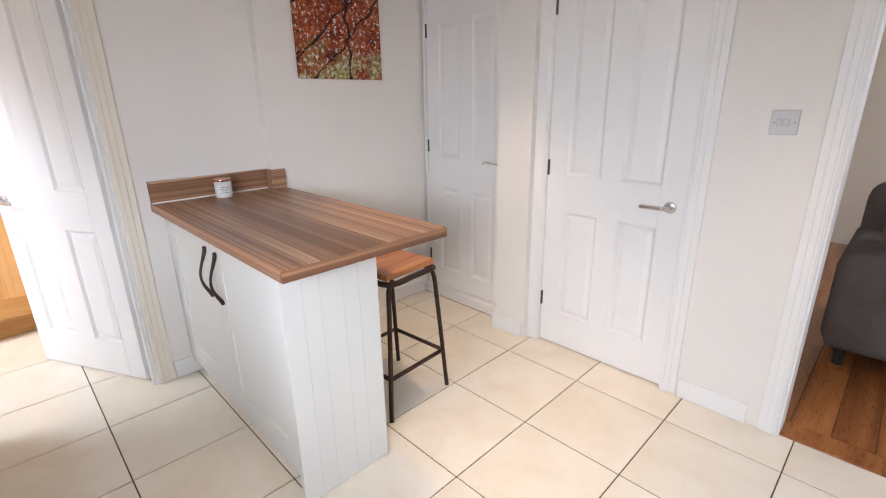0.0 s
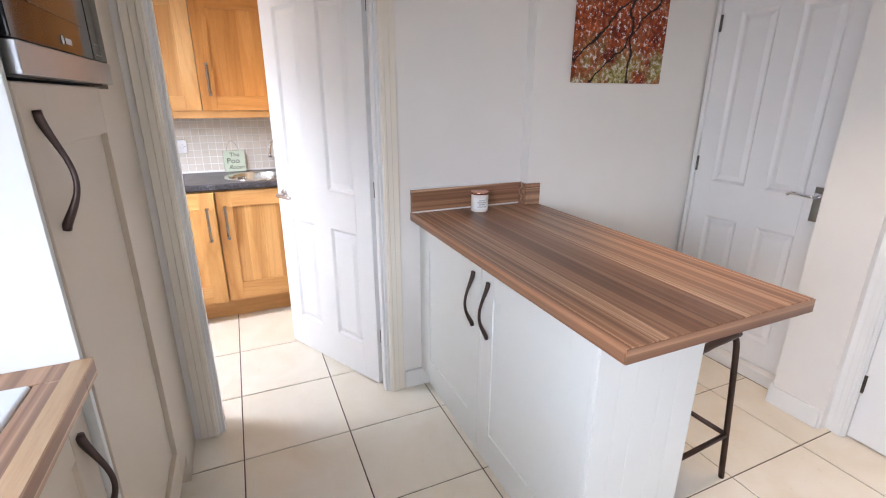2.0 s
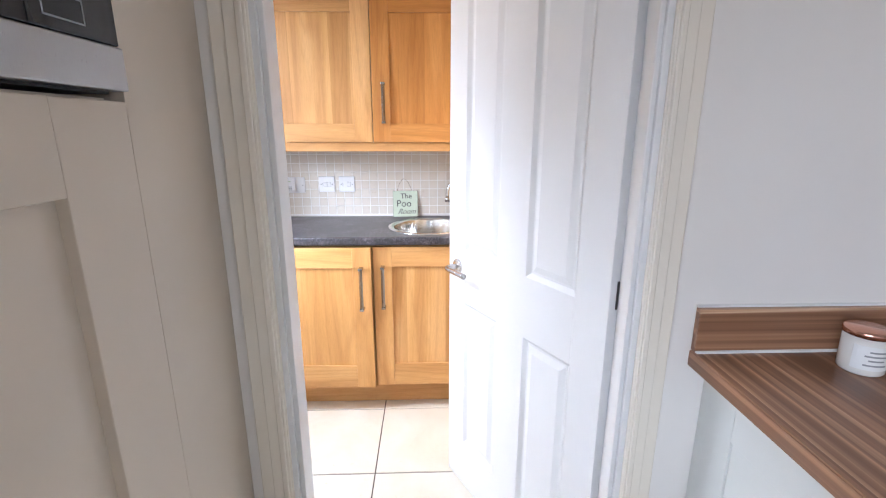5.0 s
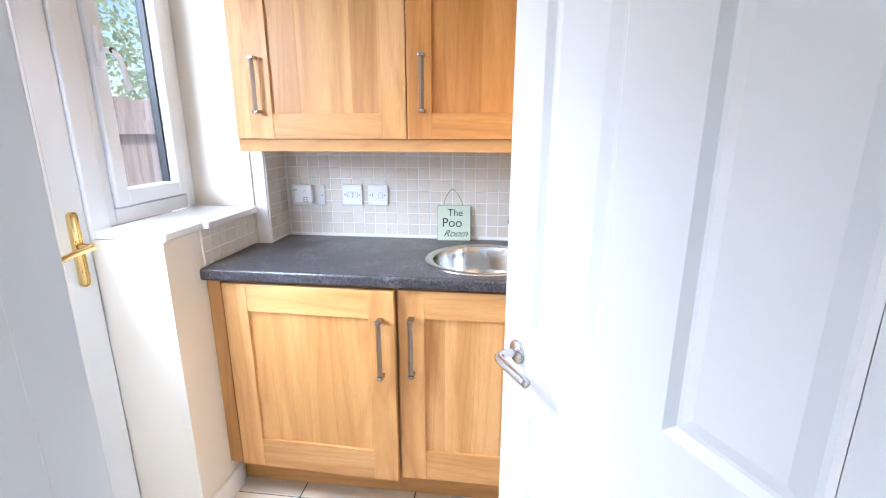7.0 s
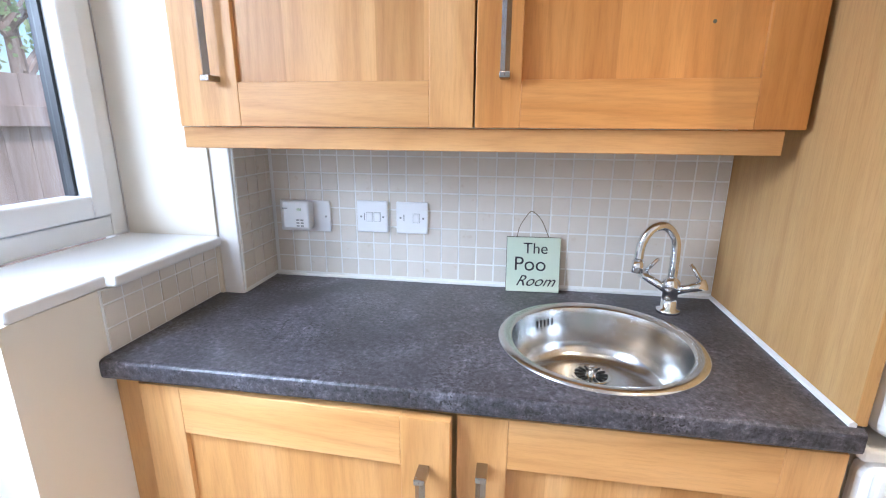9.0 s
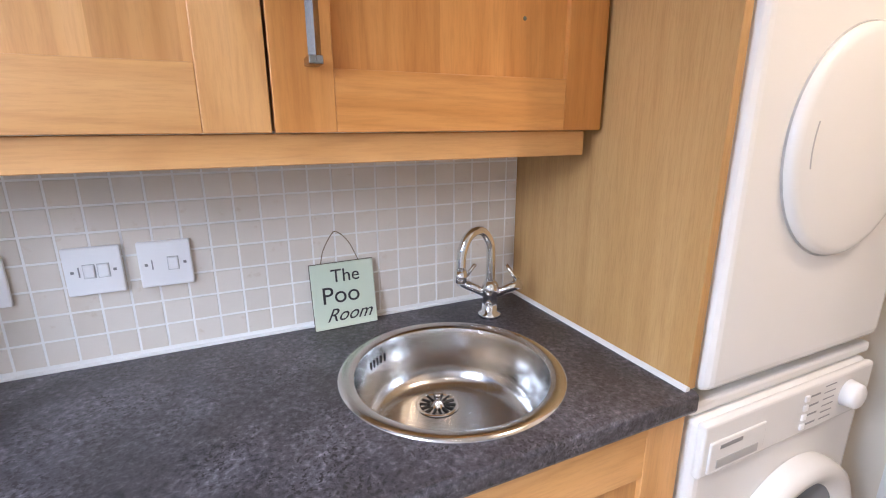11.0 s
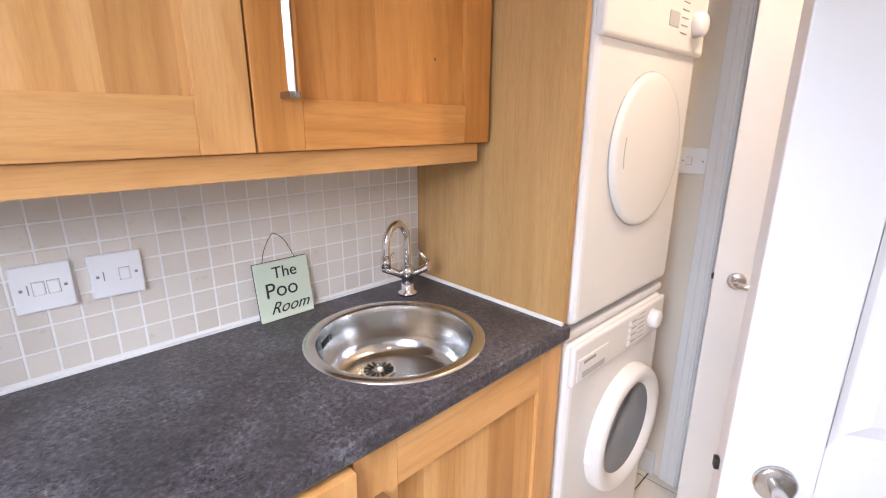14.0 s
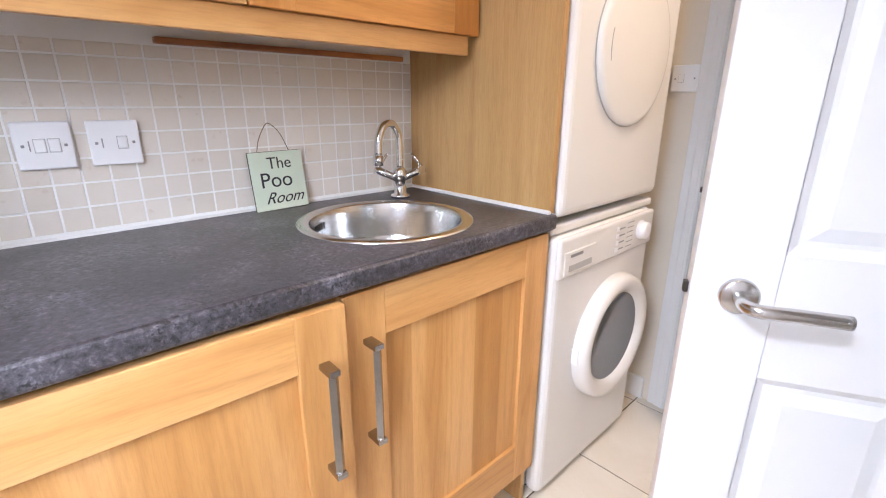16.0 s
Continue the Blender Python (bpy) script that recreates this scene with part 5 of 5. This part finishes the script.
DM = Matrix.Translation((1.006, MY - 0.001, 0.460)) @ Matrix.Rotation(radians(90), 4, "X")
dr = part("door", lathe(bmesh.new(), [(0.205, 0.0), (0.205, 0.018), (0.199, 0.036), (0.186, 0.044), (0.164, 0.040), (0.147, 0.026), (0.143, 0.012)], DM, 56), ENAMEL, wm, "white round porthole door", True)
part("porthole_glass", lathe(bmesh.new(), [(0.146, 0.024), (0.135, 0.019), (0.110, 0.012), (0.0, 0.007)], DM, 48), SMOKED, dr, "grey porthole glass", True)
part("door_catch", box(0.798, 0.812, MY - 0.022, MY, 0.435, 0.485, 0.003), PLASTIC, dr)
for x in (MX0 + 0.05, MX1 - 0.05):
    part("foot", cyl(bmesh.new(), (x, MY + 0.08, 0.0), (x, MY + 0.08, 0.02), 0.022, 14), BLACK, wm)
    part("foot", cyl(bmesh.new(), (x, UB - 0.06, 0.0), (x, UB - 0.06, 0.02), 0.022, 14), BLACK, wm)

td2 = thing("tumble_dryer", (0.97, 3.845, 0.874), "white tumble dryer stacked on the washing machine", "tumble dryer")
machine_body(td2, 0.886, 1.715)
for x in (MX0 + 0.05, MX1 - 0.05):
    for y in (MY + 0.09, UB - 0.06):
        part("foot", cyl(bmesh.new(), (x, y, 0.873), (x, y, 0.888), 0.02, 12), BLACK, td2)
fd = part("control_panel", box(MX0 + 0.006, MX1 - 0.006, MY - 0.014, MY + 0.012, 1.545, 1.708, 0.010, 3), ENAMEL, td2, "white control panel")
part("lid", box(MX0 - 0.001, MX1 + 0.001, MY + 0.012, UB - 0.01, 1.716, 1.732, 0.006, 2), ENAMEL, td2)
part("knob", lathe(bmesh.new(), [(0, 0), (0.032, 0), (0.028, 0.022), (0.022, 0.027), (0, 0.028)], Matrix.Translation((MX1 - 0.085, MY - 0.014, 1.620)) @ Matrix.Rotation(radians(90), 4, "X"), 28), PLASTIC, fd, "white programme knob", True)
part("display", box(0.985, 1.045, MY - 0.0152, MY - 0.0138, 1.600, 1.635, 0.001), PLASTIC_GREY, fd)
for k in range(5):
    part("printing", box(1.06, 1.10, MY - 0.0150, MY - 0.0138, 1.590 + k * 0.018, 1.593 + k * 0.018), GREYPRINT, fd)
part("logo_bar", box(MX0 + 0.06, MX0 + 0.12, MY - 0.0150, MY - 0.0138, 1.662, 1.671), GREYPRINT, fd)
DM = Matrix.Translation((0.965, MY - 0.001, 1.300)) @ Matrix.Rotation(radians(90), 4, "X")
dd = part("door", lathe(bmesh.new(), [(0.192, 0.0), (0.191, 0.009), (0.184, 0.014), (0.174, 0.0155), (0.10, 0.0175), (0.0, 0.018)], DM, 64), ENAMEL, td2, "white round dryer door", True)
part("door_grip", tube(bmesh.new(), [(0.965 + 0.150 * math.cos(a), MY - 0.0175, 1.300 + 0.150 * math.sin(a)) for a in (radians(165 + k * 4) for k in range(8))], 0.0012, 5), PLASTIC_GREY, dd)
part("seam", tube(bmesh.new(), [(0.965 + 0.193 * math.cos(a), MY - 0.001, 1.300 + 0.193 * math.sin(a)) for a in (radians(k * 6) for k in range(61))], 0.0022, 5), PLASTIC_GREY, dd)
hose = thing("drain_hose", (1.32, 3.845, 0.3), "pale grey corrugated drain hose beside the machines", "hose")
bm = tube(bmesh.new(), curve_pts([(1.30, 3.715, 0.50), (1.315, 3.695, 0.62), (1.33, 3.695, 0.80), (1.325, 3.715, 1.0), (1.31, 3.795, 1.10), (1.31, 3.955, 1.05), (1.31, 4.045, 0.6), (1.31, 4.045, 0.0)], 8), 0.013, 10)
part("hose_pipe", bm, PLASTIC, hose, "", True)

# ---- living room ----
sofa = thing("sofa", (0, 0, 0), "dark grey-brown fabric sofa with loose cushions", "sofa", turn=pose(3.30, 0.14, 0, 0, 0, 0))
part("base", box(0, 0.92, -1.85, 0.0, 0.09, 0.40, 0.04, 3), SOFA, sofa, "", True)
part("arm", box(-0.01, 0.90, -0.20, 0.02, 0.10, 0.60, 0.07, 4), SOFA, sofa, "", True)
part("backrest", box(0.66, 0.95, -1.85, 0.0, 0.30, 0.86, 0.09, 4), SOFA, sofa, "", True)
part("seat_cushion", box(0.02, 0.68, -1.00, -0.20, 0.40, 0.55, 0.05, 4), SOFA, sofa, "", True)
part("seat_cushion", box(0.02, 0.68, -1.82, -1.01, 0.40, 0.55, 0.05, 4), SOFA, sofa, "", True)
for x, y in ((0.05, -0.08), (0.05, -1.75), (0.85, -0.08), (0.85, -1.75)):
    part("foot", cyl(bmesh.new(), (x, y, 0), (x, y, 0.10), 0.025, 12), BLACK, sofa)
cush = thing("scatter_cushion", (0, 0, 0), "taupe scatter cushion on the sofa", "cushion", turn=pose(3.62, -0.16, 0.556, 0, 0, 70))
bm = box(-0.20, 0.20, -0.06, 0.06, 0.0, 0.36, 0.055, 5)
part("cover", bm, CUSHION, cush, "", True)

# ---- outside ----
gr = fixed("ground", box(-40, -0.906, -40, 45, -0.30, -0.12), PAVING, "grey paved ground outside", "ground")
FX = -2.7
fence = thing("garden_fence", (FX, 4.5, -0.12), "weathered brown timber garden fence", "fence")
yy, k = 0.2, 0
while yy < 9.4:
    zt = 1.60 + 0.010 * math.sin(k * 2.1)
    part("board", box(FX - 0.012 - 0.004 * (k % 2), FX, yy, yy + 0.146, -0.12, zt, 0.002), FENCEWOOD, fence)
    yy += 0.150
    k += 1
for z in (0.35, 1.31):
    part("rail", box(FX + 0.001, FX + 0.045, 0.2, 9.4, z, z + 0.115, 0.003), FENCEWOOD, fence, "horizontal fence rail")
for y in (0.3, 2.1, 3.7, 8.3, 9.2):
    part("post", box(FX + 0.046, FX + 0.135, y, y + 0.09, -0.12, 1.68, 0.004), FENCEWOOD, fence)


def tree(x, y, height, spread, seed):
    rng = random.Random(seed)
    t = thing("garden_tree", (x, y, -0.12), "leafy green tree behind the fence", "tree", "trees behind the fence")
    bm = tube(bmesh.new(), curve_pts([(x, y, -0.13), (x + 0.04, y, height * 0.3), (x - 0.03, y + 0.05, height * 0.6), (x, y, height * 0.8)], 5), [0.13 - 0.006 * i for i in range(16)], 8)
    for k in range(9):
        an, z0 = rng.uniform(0, 6.28), height * rng.uniform(0.3, 0.7)
        r = spread * rng.uniform(0.5, 0.8)
        tube(bm, curve_pts([(x, y, z0), (x + math.cos(an) * r * 0.5, y + math.sin(an) * r * 0.5, z0 + 0.5), (x + math.cos(an) * r, y + math.sin(an) * r, z0 + 0.7)], 3), [0.05, 0.045, 0.04, 0.03, 0.025, 0.02, 0.012], 6)
    part("trunk", bm, FENCEWOOD, t)
    verts, faces = [], []
    for c in range(46):
        an, el = rng.uniform(0, 6.28), rng.uniform(-0.7, 1.3)
        r = spread * rng.uniform(0.45, 1.0)
        cx, cy, cz = x + math.cos(an) * math.cos(el) * r, y + math.sin(an) * math.cos(el) * r, height * 0.62 + math.sin(el) * r * 0.75
        for _ in range(52):
            p = Vector((cx + rng.gauss(0, 0.22), cy + rng.gauss(0, 0.22), cz + rng.gauss(0, 0.18)))
            u = Vector((rng.gauss(0, 1), rng.gauss(0, 1), rng.gauss(0, 1))).normalized()
            w = u.orthogonal().normalized()
            s = rng.uniform(0.03, 0.06)
            i = len(verts)
            verts += [p - u * s, p + w * s * 0.5, p + u * s, p - w * s * 0.5]
            faces.append((i, i + 1, i + 2, i + 3))
    me = bpy.data.meshes.new("crown")
    me.from_pydata([v - ORIGIN[t] for v in verts], [], faces)
    me.materials.append(LEAF)
    cr = new("crown", me)
    cr.parent = t


for tx, ty, th, ts, sd in ((-5.2, 7.4, 3.6, 1.5, 1), (-4.6, 9.6, 3.2, 1.3, 2), (-5.6, 4.6, 3.5, 1.4, 3)):
    tree(tx, ty, th, ts, sd)

# ---- pieces: tiles and boards ----
MESHES = {}


def slab_mesh(name, w, d, t, chamfer, material):
    """A flat piece, its top at z = 0, with chamfered upper edges. Alike pieces share it."""
    key = (name, round(w, 4), round(d, 4), t)
    if key not in MESHES:
        c = chamfer
        v = [(-w / 2, -d / 2, -t), (w / 2, -d / 2, -t), (w / 2, d / 2, -t), (-w / 2, d / 2, -t),
             (-w / 2, -d / 2, -c), (w / 2, -d / 2, -c), (w / 2, d / 2, -c), (-w / 2, d / 2, -c),
             (-w / 2 + c, -d / 2 + c, 0), (w / 2 - c, -d / 2 + c, 0), (w / 2 - c, d / 2 - c, 0), (-w / 2 + c, d / 2 - c, 0)]
        f = [(3, 2, 1, 0), (8, 9, 10, 11)] + [(a, (a + 1) % 4, (a + 1) % 4 + 4, a + 4) for a in range(4)] + [(a + 4, (a + 1) % 4 + 4, (a + 1) % 4 + 8, a + 8) for a in range(4)]
        me = bpy.data.meshes.new(name)
        me.from_pydata(v, [], f)
        me.materials.append(material)
        MESHES[key] = me
    return MESHES[key]


def piece(name, parent, mesh, m):
    ob = new(name, mesh)
    ob.parent = parent
    ob.matrix_local = m
    return ob


PX, PY, GX, GY, J = 0.4345, 0.428, 0.526, 2.24, 0.005
rng = random.Random(5)
for i in range(-4, 6):
    for j in range(-11, 5):
        a, b = GX + i * PX + J / 2, GX + (i + 1) * PX - J / 2
        py = PY if j < 0 else 0.457
        c, e = GY + j * py + J / 2, GY + (j + 1) * py - J / 2
        a, b, c, e = max(a, -1.0), min(b, 2.534 if j >= -4 else 2.498), max(c, KB - 0.1), min(e, UB + 0.05)
        if b - a < 0.03 or e - c < 0.03:
            continue
        piece("floor_tile", floor, slab_mesh("floor_tile", b - a, e - c, 0.009, 0.0018, FLOORTILE), pose((a + b) / 2, (c + e) / 2, rng.uniform(-0.0004, 0.0003)))

# mosaic on the back wall, on the boxing and under the sill
grout_back = fixed("tile_backing", box(-0.5335, 0.642, UB - 0.0055, UB - 0.0002, 0.911, 1.45), GROUTW, "beige mosaic wall tiles with white grout", "wall tiles")
TP = 0.0472


def mosaic(parent, axis, face, side, u0, u1, z0, z1, start, zstart, p=TP):
    n0, n1 = math.floor((u0 - start) / p), math.ceil((u1 - start) / p)
    m0, m1 = math.floor((z0 - zstart) / p), math.ceil((z1 - zstart) / p)
    for i in range(n0, n1):
        for j in range(m0, m1):
            a, b = max(u0, start + i * p) + 0.0019, min(u1, start + (i + 1) * p) - 0.0019
            c, e = max(z0, zstart + j * p) + 0.0019, min(z1, zstart + (j + 1) * p) - 0.0019
            if b - a < 0.006 or e - c < 0.006:
                continue
            me = slab_mesh("wall_tile", b - a, e - c, 0.006, 0.0007, MOSAIC)
            proud = rng.uniform(-0.00015, 0.00015)
            if axis == "x":
                m = pose((a + b) / 2, face + side * proud, (c + e) / 2, 90, 0, 0)
            else:
                m = pose(face + side * proud, (a + b) / 2, (c + e) / 2, 90, 0, 90 if side > 0 else -90)
            piece("wall_tile", parent, me, m)


mosaic(grout_back, "x", UB - 0.0065, -1, -0.5314, 0.642, 0.911, 1.278, -0.0025, 1.0150)
grout_box = fixed("tile_backing", box(-0.5330, -0.5299, 3.945, UB - 0.005, 0.911, 1.30), GROUTW, "beige mosaic tiles on the boxed corner", "wall tiles")
mosaic(grout_box, "y", -0.5278, 1, 3.946, UB - 0.007, 0.911, 1.278, 3.946, 1.0150)
grout_low = fixed("tile_backing", box(-0.5995, -0.5965, 3.6, 3.937, 0.9115, 1.035), GROUTW, "beige mosaic tiles below the window sill", "wall tiles")
mosaic(grout_low, "y", -0.5945, 1, 3.601, 3.937, 0.912, 1.035, 3.601, 0.912)

yy = -2.9
while yy < 2.05:
    xs = 2.625 - rng.uniform(0.0, 0.9)
    while xs < 5.9:
        a, b = max(2.625, xs), min(6.0, xs + 1.2)
        if b - a > 0.05:
            piece("floor_board", wood_floor, slab_mesh("floor_board", round(b - a - 0.002, 2), 0.136, 0.01, 0.001, BOARD), pose((a + b) / 2, yy + 0.069, 0.002))
        xs += 1.2
    yy += 0.138
